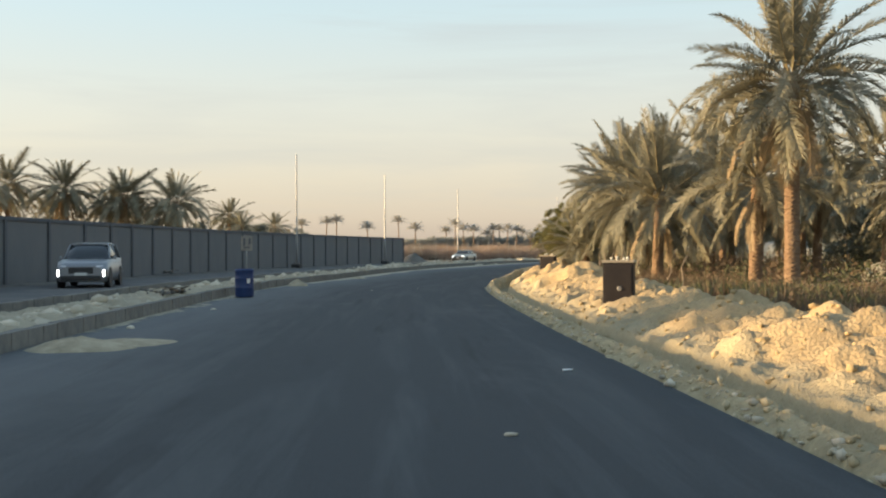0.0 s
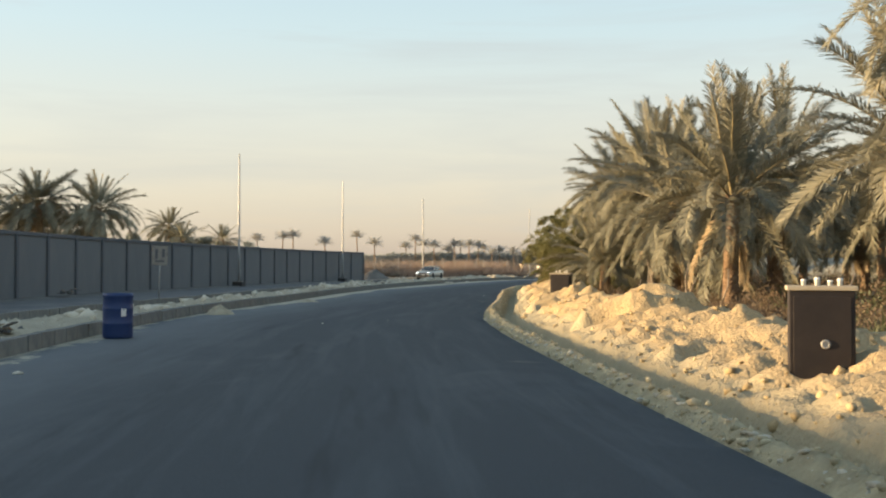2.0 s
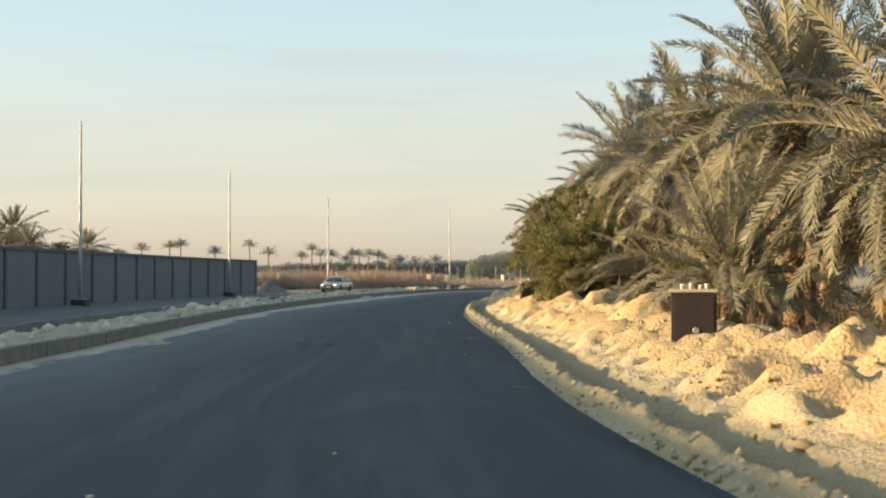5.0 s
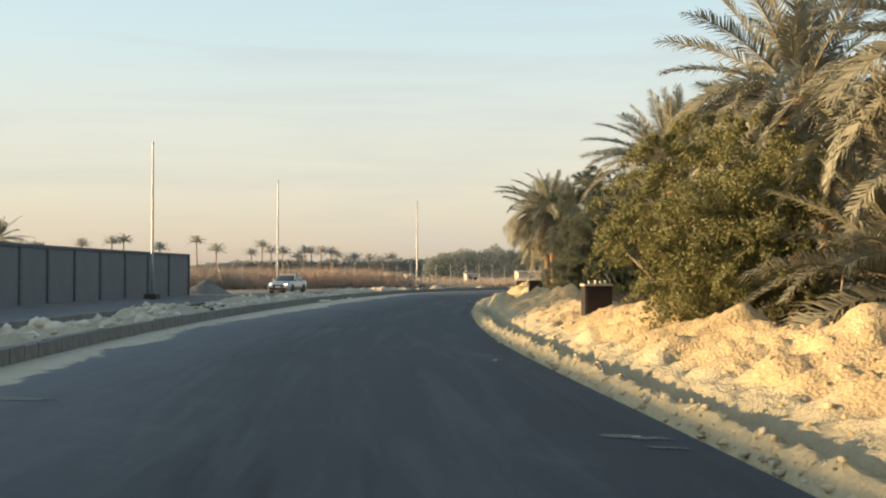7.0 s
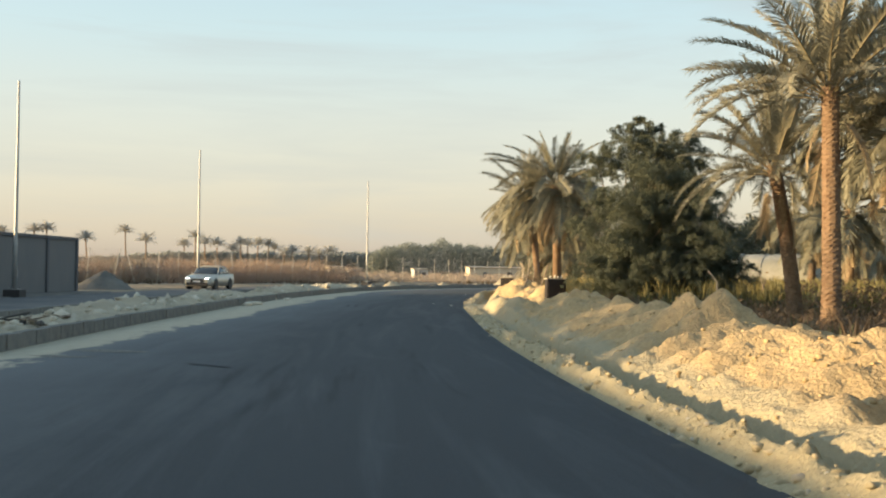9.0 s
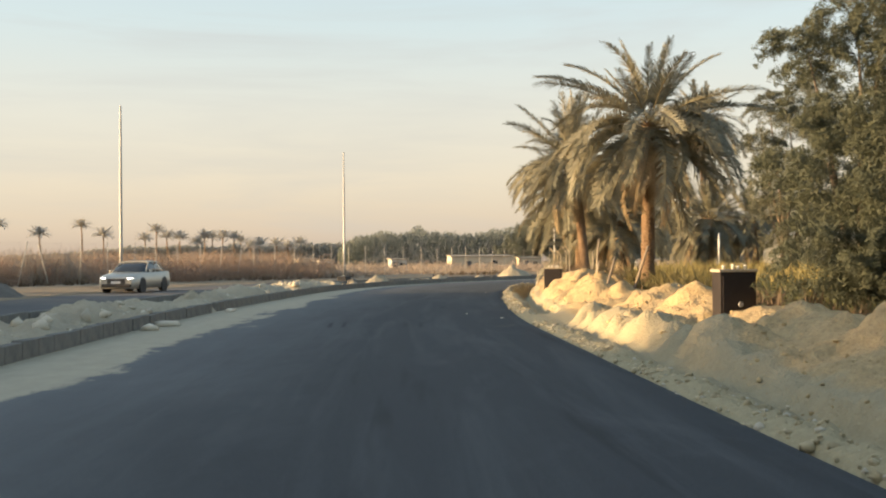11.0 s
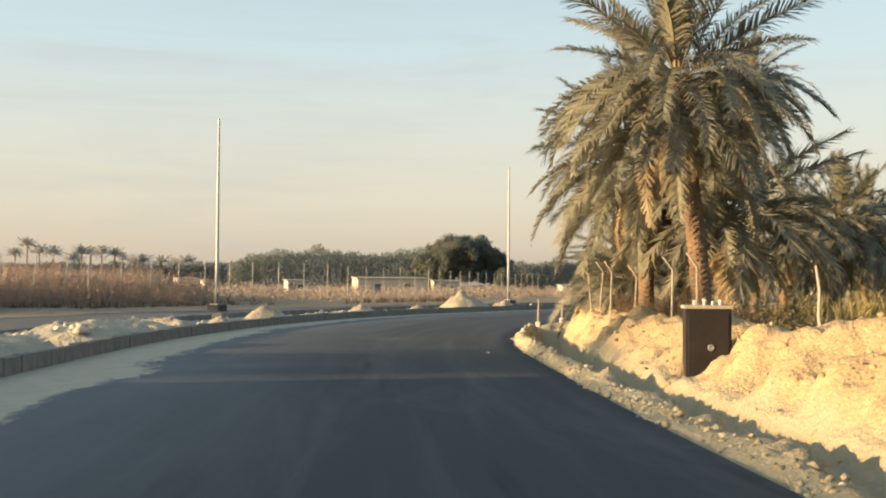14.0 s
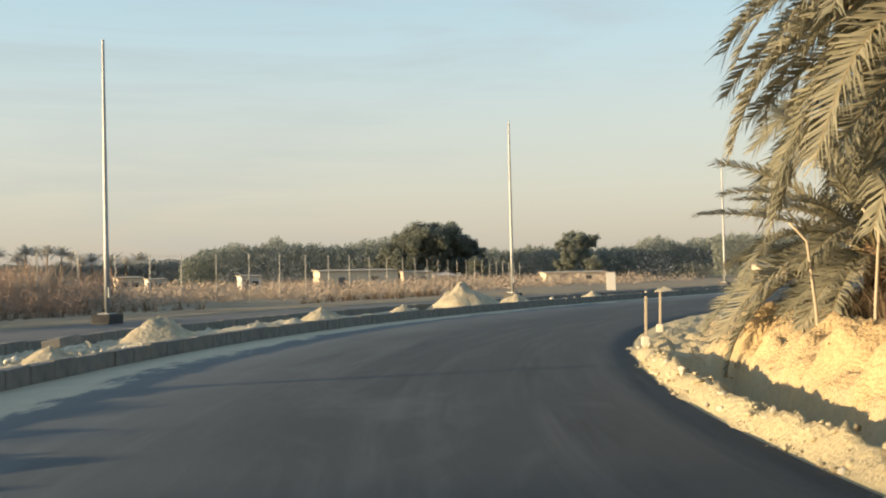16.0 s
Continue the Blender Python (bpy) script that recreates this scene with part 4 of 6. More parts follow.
def leafy_tree(name, x, y, height, spread, seed, leaf, label, category, per=900, size=0.06, low=0.15, stems=5, group="", base_z=0.15, blobs=34, puff=(0.10, 0.30), lobes=(), slim=0.6, sprigs=0):
    """A bush or tree of several stems; lobes (x, y, z, radius) give an uneven crown its main masses."""
    tree = thing(name, label, category, group)
    tree.matrix_basis = pose(x, y, base_z)
    r = random.Random(seed)
    ends = []
    for k in range(stems):
        a = 2 * math.pi * k / stems + r.uniform(-.4, .4)
        if lobes:
            lx, ly, lz, lr = lobes[k % len(lobes)]
        else:
            reach = spread * r.uniform(0.35, 0.75)
            lx, ly, lz = math.cos(a) * reach, math.sin(a) * reach, height * r.uniform(0.55, 0.85)
        pts = [(0.12 * math.cos(a), 0.12 * math.sin(a), -0.25)] + [(lx * u ** 1.3 + r.uniform(-.08, .08), ly * u ** 1.3 + r.uniform(-.08, .08), lz * u) for u in (0.2, 0.45, 0.7, 1.0)]
        part("stem", tube(pts, [0.09, 0.075, 0.055, 0.035, 0.015], 7), bush_bark, tree)
        ends += pts[2:]
    cl = [(*p, spread * r.uniform(puff[0] * 1.2, puff[1])) for p in ends]
    for lx, ly, lz, lr in lobes:
        for k in range(int(blobs * lr * lr) + 6):
            d = Vector((r.gauss(0, 1), r.gauss(0, 1), r.gauss(0, 1))).normalized() * lr * 1.05 * r.random() ** 0.45
            cl.append((lx + d.x, ly + d.y, max(0.1, lz + d.z), lr * r.uniform(*puff)))
    for k in range(sprigs):
        lx, ly, lz, lr = lobes[r.randrange(len(lobes))]
        d = Vector((r.gauss(0, 1), r.gauss(0, 1), r.gauss(0.5, 0.8))).normalized()
        for q in range(5):
            e = d * (lr * 0.9 + 0.11 * q) + Vector((0, 0, -0.02 * q * q))
            cl.append((lx + e.x, ly + e.y, max(0.1, lz + e.z), 0.15 - 0.018 * q))
    for k in range(0 if lobes else blobs):
        a, u = r.uniform(0, 2 * math.pi), r.random() ** 0.5
        zz = height * r.uniform(low, 1.0)
        lim = spread * (1 - 0.75 * max(0, (zz / height - 0.35) / 0.65) ** 1.8)
        cl.append((math.cos(a) * lim * u, math.sin(a) * lim * u, zz * 0.94, spread * r.uniform(*puff)))
    v, t = leaf_cloud(cl, per, size, seed, slim)
    v[:, 2] = np.maximum(v[:, 2], 0.02)
    part("foliage", tri_mesh("foliage", v, t, [leaf]), None, tree)
    return tree


OLIVE_LOBES = ((-1.0, 1.3, 1.9, 0.45), (-1.0, 0.7, 2.5, 0.58), (-0.5, 0.4, 3.15, 0.66), (0.0, -0.1, 3.45, 0.72), (0.45, -0.8, 3.35, 0.75), (0.7, -1.5, 2.8, 0.8), (0.7, -2.1, 2.0, 0.6), (-1.1, -0.4, 1.75, 0.8),
               (-0.5, -1.1, 2.1, 1.05), (0.0, -1.6, 1.9, 1.05), (-1.1, -1.2, 0.95, 0.55), (-0.6, -1.8, 0.95, 0.7), (0.0, -2.1, 1.1, 0.65), (0.9, 0.4, 2.4, 0.9), (1.0, -0.6, 1.5, 1.0))
DARK_LOBES = ((-0.4, 0.8, 4.9, 0.7), (0.4, 0.4, 5.5, 0.8), (0.8, 0.1, 6.0, 0.5), (1.3, -0.3, 5.5, 0.75), (2.0, -0.7, 5.3, 0.75), (-0.8, 0.0, 2.9, 1.0), (0.2, -0.6, 3.7, 1.3), (1.3, -1.3, 3.5, 1.15), (1.7, -2.1, 2.3, 0.95),
              (-1.3, -0.6, 1.2, 0.85), (-0.4, -1.1, 1.5, 1.25), (0.6, -1.7, 1.4, 1.1), (1.4, -2.1, 1.0, 0.9), (1.6, 0.2, 4.3, 1.0), (1.4, 0.0, 2.2, 1.2), (2.4, -1.1, 1.1, 1.0), (3.0, -1.3, 1.0, 0.9), (2.9, -1.2, 2.1, 0.9), (2.5, -1.0, 3.2, 0.9), (3.5, -1.5, 1.3, 0.7), (2.4, -0.9, 4.3, 0.8))
AIRY_LOBES = ((-0.3, 0.5, 6.2, 0.5), (0.3, 0.0, 5.5, 0.7), (-0.4, 0.6, 4.9, 0.6), (0.2, 0.1, 4.0, 0.85), (0.9, -0.6, 4.2, 0.95), (1.0, -0.7, 5.5, 0.8), (-0.3, 0.5, 3.2, 0.75), (0.0, -1.0, 2.5, 0.9), (0.6, -0.8, 7.0, 0.6), (1.2, 0.4, 6.3, 0.7), (0.2, -0.2, 1.6, 0.9))
leafy_tree("bush", 18.5, 64.9, 4.1, 1.0, 21, leaf_olive, "big yellow-green leafy bush hanging over the bank", "bush", per=4300, size=0.029, blobs=21, puff=(0.15, 0.38), stems=13, lobes=OLIVE_LOBES, slim=0.5, sprigs=150)
leafy_tree("tree", 31.6, 95.4, 6.1, 1.0, 23, leaf_dark, "dense dark green tree behind the bank", "tree", per=3000, size=0.066, blobs=26, puff=(0.16, 0.42), stems=14, lobes=DARK_LOBES, slim=0.12, sprigs=420)
leafy_tree("tree", 42.3, 109.2, 7.0, 0.8, 24, leaf_grey, "tall airy grey-green tree beside the crop field", "tree", per=2600, size=0.045, blobs=34, puff=(0.16, 0.42), stems=7, lobes=AIRY_LOBES, slim=0.2, sprigs=300)
leafy_tree("bush", 16.6, 53.0, 2.1, 1.1, 25, leaf_olive, "olive green shrub between palms", "bush", per=4200, size=0.036, blobs=26)
leafy_tree("bush", 20.9, 69.3, 1.7, 1.1, 26, leaf_olive, "low olive shrub under the palms", "bush", per=3600, size=0.036, blobs=30)


# ---- grass, weeds, crops and scrub: blades and twigs past counting ----
def blades(places, heights, seed, width=0.02, lean=0.35, per=7, leafy=0):
    """Tufts of narrow bent blades at the given places."""
    r = np.random.default_rng(seed)
    n = len(places) * per
    p = np.repeat(np.asarray(places, float), per, 0)
    h = np.repeat(np.asarray(heights, float), per) * r.uniform(0.45, 1.1, n)
    a = r.uniform(0, 2 * np.pi, n)
    d = np.stack([np.cos(a), np.sin(a)], 1)
    p[:, :2] += d * r.uniform(0, 0.12, n)[:, None]
    tilt = r.uniform(0.05, lean, n) * h
    side = np.stack([-d[:, 1], d[:, 0]], 1) * (width * r.uniform(0.6, 1.4, n))[:, None]
    z0, zm, zt = p[:, 2] - 0.05, p[:, 2] + h * 0.6, p[:, 2] + h
    def at(q, w, z):
        return np.concatenate([p[:, :2] + d * q[:, None] + side * w, z[:, None]], 1)
    zero = np.zeros(n)
    v = np.stack([at(zero, -1, z0), at(zero, 1, z0), at(tilt * 0.4, 0.9, zm), at(tilt * 0.4, -0.9, zm), at(tilt, 0, zt)], 1).reshape(-1, 3)
    k = 5 * np.arange(n)[:, None]
    t = np.concatenate([k + (0, 1, 2), k + (0, 2, 3), k + (3, 2, 4)], 1).reshape(-1, 3)
    return v, t


def scatter_strip(s0, s1, d0, d1, count, seed, keep=0.0, scale=0.4):
    """Places in a strip beside the road, with patches left bare."""
    r = np.random.default_rng(seed)
    s, d = r.uniform(s0, s1, count), r.uniform(d0, d1, count)
    k = value_noise(s * scale, d * scale, seed) > keep
    s, d = s[k], d[k]
    x, y = sweep(s, d)
    return np.stack([x, y, ground_height(s[:, None], d[:, None])[:, 0]], 1)


def stuff(name, v, t, mat, label, category):
    return tagged(new(name, tri_mesh(name, v, t, [mat])), label, category, kind="stuff")


def heights(n, lo, hi, seed):
    return np.random.default_rng(seed).uniform(lo, hi, n)


def tangle(places, rad, per, size, seed, flat=0.22):
    """Low heaps of twigs and leaves at the given places."""
    r = np.random.default_rng(seed)
    return leaf_cloud([(x, y, z + 0.25 * q, q) for (x, y, z), q in zip(places, rad * r.uniform(0.5, 1.2, len(places)))], per, size, seed, flat)


p = scatter_strip(34, 164, -7.0, -3.75, 3600, 71, 0.4)
stuff("dry_weeds", *blades(p, heights(len(p), 0.15, 0.55, 1), 2, 0.011, 0.9, 9), weed_dry, "dry brown weeds and straw behind the soil bank", "weeds")
p = np.concatenate([scatter_strip(38, 130, -6.5, -3.9, 1300, 73, 0.62, 0.25), scatter_strip(40, 47, -7.5, -4.3, 420, 63, 0.25, 0.5)])
stuff("green_weeds", *blades(p, heights(len(p), 0.25, 0.6, 3), 4, 0.014, 0.8, 10), weed_green, "tufts of dark green weeds beneath the palms", "weeds")
p = scatter_strip(40, 132, -9.5, -4.4, 420, 75, 0.35, 0.3)
stuff("brown_thicket", *tangle(p, 0.55, 900, 0.055, 76), weed_dry, "tangled brown thicket beneath the palms", "thicket")
p = scatter_strip(40, 132, -30, -8, 520, 78, 0.35, 0.2)
stuff("garden_undergrowth", *tangle(p, 1.0, 260, 0.10, 79), weed_dry, "brown undergrowth deep in the garden", "undergrowth")
p = scatter_strip(42, 130, -28, -7, 300, 80, 0.4, 0.2)
stuff("garden_greenery", *tangle(p, 0.85, 520, 0.06, 82, 0.4), weed_green, "dark green shrubs deep in the garden", "undergrowth")
p = scatter_strip(117, 152, -24, -5.2, 900, 77, 0.1, 0.5)
stuff("crop_field", *tangle(p, 0.55, 420, 0.10, 83, 0.30), crop_green, "field of yellow-green leafy crops", "crops")
p = scatter_strip(116, 152, -22, -4.8, 3000, 79, 0.1, 0.5)
stuff("crop_leaves", *blades(p, heights(len(p), 0.5, 0.95, 9), 10, 0.026, 1.0, 8), weed_green, "long green leaves of the crops", "crops")
p = scatter_strip(117, 152, -24, -5.4, 2600, 76, 0.1, 0.5)
stuff("crop_tops", *blades(p + (0, 0, 0.5), heights(len(p), 0.35, 0.75, 8), 13, 0.016, 0.9, 9), maize_top, "yellow drying tops of the crops", "crops")
p = scatter_strip(146, 166, -6.0, -2.8, 1300, 79, 0.2, 0.5)
stuff("tall_weeds", *blades(p, heights(len(p), 0.3, 0.75, 11), 12, 0.006, 1.2, 14), weed_dry, "tall brown grass along the fence", "weeds")
p = scatter_strip(128, 141, -7.0, -3.9, 700, 66, 0.3, 0.5)
stuff("maize_row", *blades(p, heights(len(p), 0.45, 1.05, 67), 65, 0.020, 1.2, 8), weed_olive, "tall green maize plants behind the bank", "crops")
p = scatter_strip(132, 168, -8.0, -3.6, 230, 68, 0.25, 0.5)
stuff("fence_greenery", *tangle(p, 0.6, 800, 0.045, 69, 0.35), weed_olive, "olive green shrubs along the cranked fence", "shrubs")
p = np.concatenate([scatter_strip(132, 170, -9.0, -3.3, 260, 72, 0.2, 0.5), scatter_strip(146, 166, -5.0, -2.9, 120, 70, 0.2, 0.5)])
stuff("fence_thicket", *tangle(p, 0.65, 800, 0.04, 74), weed_dry, "brown thicket along the cranked fence", "thicket")


# ---- grove behind ----
r4 = random.Random(44)
GROVE = [(24, 44), (27, 52), (23.5, 37), (29, 60), (31, 69), (26, 71.5), (43, 74), (47, 93.5), (49, 88), (47, 102), (52, 110), (26, 30), (31, 38), (36, 48), (38, 60), (42, 70),
         (48, 84), (55, 96), (60, 104), (66, 118), (72, 126), (62, 124), (78, 136), (30, 24), (36, 32), (44, 52), (52, 72), (84, 140), (70, 140), (50, 82), (52, 88), (54, 80), (32, 73), (28.5, 66), (25.5, 58), (26, 48), (22.5, 33), (47, 126), (54, 128), (51, 132), (61, 132), (66, 130), (33, 27), (34, 20), (41, 26)]
for k, (x, y) in enumerate(GROVE):
    far_palm(x + r4.uniform(-1, 1), y + r4.uniform(-1, 1), r4.uniform(3.0, 4.9), 500 + k, "dusty grey-green date palm standing in the grove", r4.uniform(0.9, 1.15))
far_palm(64.6, 142.0, 11.2, 560, "very tall date palm above the grove", 1.1)
for k, (x, y, h, sp) in enumerate([(50, 76, 4.4, 2.2), (48, 92, 4.6, 2.4), (33, 56, 3.8, 2.0), (29, 46, 3.6, 1.9), (56, 118, 4.8, 2.6), (66, 132, 5.0, 2.6), (28, 34, 3.4, 1.9), (74, 146, 4.6, 2.6), (84, 152, 4.5, 2.6), (30, 29, 3.6, 2.4), (35, 25, 3.6, 2.6), (27, 39, 3.4, 2.2), (52, 84, 3.8, 2.2), ]):
    leafy_tree("tree", x, y, h, sp, 600 + k, leaf_grey, "dark bushy tree deep in the grove", "tree", per=420, size=0.10, group="trees of the grove", blobs=42, puff=(0.14, 0.34))


# ---- palms behind the wall ----
# Fifth, sixth and last two palms are added to cast shade on the bank.
WALL_PALMS = [(-6.85, 97.0, 5.7, 1.05), (-11.2, 98.5, 6.15, 1.02), (-16.2, 98.7, 6.8, 1.05), (-20.8, 97.9, 7.0, 1.05), (-22.6, 90.4, 6.9, 1.05), (-25.4, 94.2, 7.3, 1.05), (-3.15, 134, 5.6, 0.9), (-9.0, 103, 4.2, 0.9), (-18.5, 103, 4.6, 0.9), (-2.0, 131, 4.2, 0.8),
              (2.5, 165, 5.0, 0.9), (-22, 25.5, 5.4, 1.05), (-13.2, 102.8, 5.6, 0.95)]
for k, (x, y, h, size) in enumerate(WALL_PALMS):
    far_palm(x, y, h, 700 + k, "date palm rising behind the grey wall", size * 1.15, group="palms behind the wall")
for k, (x, y, h, sp) in enumerate([(-6, 118, 4.2, 2.2), (0.5, 140, 4.6, 2.4), (6, 172, 5.0, 3.0)]):
    leafy_tree("tree", x, y, h, sp, 640 + k, leaf_hazed, "round grey-green tree behind the wall", "tree", per=420, size=0.11, group="trees behind the wall", blobs=24)


# ---- far palms and woods ----
def bearing_place(deg, dist):
    return 21.4 + dist * math.sin(radians(deg)), 93.2 + dist * math.cos(radians(deg))


FAR_PALMS = [(3.89, 384, 11.2), (5.9, 390, 14.0), (6.9, 370, 10.5), (9.55, 400, 12.8), (9.0, 420, 10.3), (10.15, 410, 10.8), (10.8, 400, 10.2), (11.6, 420, 8.8), (12.05, 400, 10.6), (12.45, 420, 10.8), (12.9, 390, 10.4),
             (13.5, 400, 10.2), (13.9, 430, 9.4), (14.9, 400, 8.0), (15.8, 380, 7.2), (17.0, 420, 8.4), (-0.38, 385, 12.4), (-4.0, 360, 8.6), (-5.4, 380, 9.2), (-8.5, 360, 8.8), (-10.5, 370, 9.4), (-11.4, 380, 9.6), (1.12, 385, 13.4), (1.81, 385, 14.0), (16.4, 410, 7.0), (14.4, 380, 6.6)]
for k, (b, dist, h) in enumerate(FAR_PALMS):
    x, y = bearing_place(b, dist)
    far_palm(x, y, h * 1.03, 800 + k, "distant palm on the hazy horizon", 1.3, -0.6, group="distant palms", crowns=HAZED_CROWNS)


def wood(name, bearings, dist, tops, seed, label, leaf, size=0.16, dense=6500, uneven=0.34):
    """A far belt of trees: leaves and twigs filling an uneven row of crowns."""
    r = np.random.default_rng(seed)
    n = int((bearings[1] - bearings[0]) * dense)
    b = r.uniform(*bearings, n)
    away = dist + r.uniform(-7, 7, n)
    crowns = 0.42 * value_noise(b * 1.7, 0 * b + 0.3, seed) + 0.33 * value_noise(b * 4.5, away * 0.05, seed + 1) + 0.25 * value_noise(b * 15.0, away * 0.2, seed + 2)
    top = np.interp(b, *tops) * (0.95 - 0.5 * uneven + uneven * crowns)
    z = top * r.random(n) ** 0.8 * r.uniform(0.9, 1.03, n)
    c = np.stack([21.4 + away * np.sin(np.radians(b)), 93.2 + away * np.cos(np.radians(b)), z - 0.4], 1)
    a = r.normal(0, 1, (n, 3)); a[:, 2] = np.abs(a[:, 2]) * 1.6; a /= np.linalg.norm(a, axis=1)[:, None]
    e = r.normal(0, 1, (n, 3)); e -= (e * a).sum(1)[:, None] * a; e /= np.linalg.norm(e, axis=1)[:, None]
    sz = size * r.uniform(0.6, 1.4, n)[:, None]
    v = np.stack([c - a * sz, c + e * sz * 0.6, c + a * sz, c - e * sz * 0.6], 1).reshape(-1, 3)
    k = 4 * np.arange(n)[:, None]
    t = np.concatenate([k + (0, 1, 2), k + (0, 2, 3)], 1).reshape(-1, 3)
    stuff(name, v, t, leaf, label, "trees")


# Belts in leaf colours that have the haze of distance painted in.
wood("far_wood", (19.0, 29.2), 275, ((19, 19.7, 21.1, 22.4, 23.5, 24.0, 26.3, 27.6, 28.6, 29.2), (5.5, 8.4, 9.8, 10.3, 11.4, 9.4, 9.2, 9.8, 10.5, 10.5)), 91, "distant belt of grey-green casuarina trees", leaf_hazed)
wood("far_wood", (32.6, 43.8), 280, ((32.6, 34, 35.2, 36.3, 38.2, 40, 40.7, 41.2, 42.0, 43.8), (7.2, 7.6, 8.2, 7.8, 7.6, 8.0, 9.6, 10.0, 8.0, 9.0)), 96, "low line of distant grey-green trees", leaf_hazed)
wood("far_wood", (2, 20.5), 420, ((2, 5, 9, 14, 17, 19, 20.5), (4.5, 6.5, 8.5, 9.0, 9.5, 10.0, 10.0)), 92, "low hazy line of distant trees", leaf_hazed_pale, 0.35, 2900)
wood("far_wood", (43.4, 58), 265, ((43.4, 44, 46, 52, 58), (8.5, 9.5, 9.0, 8.0, 8.0)), 93, "distant dark trees beyond the open field", leaf_hazed)
wood("far_wood", (-22, 2), 400, ((-22, -10, 2), (5.0, 5.0, 4.0)), 94, "low distant trees behind the wall", leaf_hazed_pale, 0.35, 1700)



def far_crowns(crowns, dist, seed, label):
    """Broad round crowns side by side: (bearing, middle height, radius) each, built from many small puffs."""
    r = random.Random(seed)
    puffs = []
    for b, mid, rad in crowns:
        x, y = bearing_place(b, dist + r.uniform(-5, 5))
        for k in range(int(13 * rad)):
            e = Vector((r.gauss(0, 1), r.gauss(0, 1), r.gauss(0.2, 0.8))).normalized() * rad * r.random() ** 0.5
            puffs.append((x + e.x, y + e.y, max(0.3, mid + 0.72 * e.z - 0.4), rad * r.uniform(0.18, 0.42)))
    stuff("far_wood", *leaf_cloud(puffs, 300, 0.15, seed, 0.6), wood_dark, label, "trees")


far_crowns([(28.1, 4.2, 3.0), (28.6, 5.0, 3.4), (29.1, 6.8, 3.8), (29.6, 8.0, 4.2), (30.2, 9.2, 4.4), (30.8, 9.6, 4.0), (31.3, 9.0, 4.3), (31.9, 7.6, 3.9), (32.4, 6.0, 3.4), (28.5, 3.0, 3.0), (29.3, 3.6, 3.6), (30.1, 4.6, 4.0), (31.0, 4.6, 4.0), (31.9, 3.6, 3.6), (32.7, 3.4, 2.8)], 262, 95, "dense clump of dark distant trees")
far_crowns([(36.75, 7.2, 2.3), (37.2, 8.4, 3.0), (37.75, 7.8, 2.6), (37.0, 4.8, 2.5), (37.6, 4.8, 2.4), (36.6, 3.0, 2.2), (38.0, 3.0, 2.2)], 258, 97, "single dark tree beyond the open field")

# ---- dry scrub of the open field ----
def scatter_area(corners, count, seed, keep=0.3, scale=0.12, z=-0.35):
    """Random places in a four-cornered area."""
    r = np.random.default_rng(seed)
    u, v = r.random(count)[:, None], r.random(count)[:, None]
    a, b, c, e = (np.array(q, float) for q in corners)
    p = (a * (1 - u) + b * u) * (1 - v) + (e * (1 - u) + c * u) * v
    p = p[value_noise(p[:, 0] * scale, p[:, 1] * scale, seed) > keep]
    return np.concatenate([p, np.full((len(p), 1), z)], 1)


p = scatter_area(((8, 145), (48, 173), (44, 200), (0, 180)), 5200, 81, 0.30, 0.16, -0.1)
stuff("dry_reeds", *blades(p, heights(len(p), 0.9, 3.0, 13), 14, 0.014, 0.8, 13), scrub_brown, "stand of tall dry orange-brown reeds", "reeds")
p = scatter_area(((9, 147), (50, 175), (46, 200), (0, 180)), 420, 85, 0.35, 0.12, 0.35)
stuff("brown_bushes", *tangle(p + (0, 0, 0.35), 1.35, 260, 0.10, 86), scrub_rust, "rusty brown bushes among the reeds", "bushes")
p = scatter_area(((20, 150.5), (44, 164), (46, 170), (18, 158)), 60, 65, 0.3, 0.3, 0.2)
stuff("rusty_bushes", *tangle(p, 1.35, 420, 0.07, 64, 0.3), scrub_rust, "tall rusty brown bushes at the fence corner", "bushes")
p = scatter_area(((45, 171), (130, 215), (220, 420), (20, 260)), 1900, 82, 0.25, 0.07, -0.45)
stuff("dry_scrub", *tangle(p, 1.5, 45, 0.2, 87), scrub_brown, "dry brown scrub over the open field", "scrub")
p = scatter_area(((42, 170), (110, 212), (120, 226), (40, 186)), 900, 83, 0.25, 0.12, -0.2)
stuff("fence_scrub", *tangle(p, 0.85, 240, 0.08, 88), scrub_brown, "low brown scrub along the wire fence", "scrub")
p = scatter_area(((20, 150), (70, 178), (72, 182), (18, 156)), 700, 84, 0.3, 0.2, -0.05)
stuff("fence_tufts", *blades(p, heights(len(p), 0.2, 0.7, 19), 20, 0.015, 0.8, 9), weed_dry, "dry tufts along the fence line", "weeds")


# ---- wire fence of the open field ----
fence_pale = material("fence_pale", lambda n: n.mix(n.noise(5, 4), (0.32, 0.295, 0.25), (0.44, 0.405, 0.345)), 0.7)


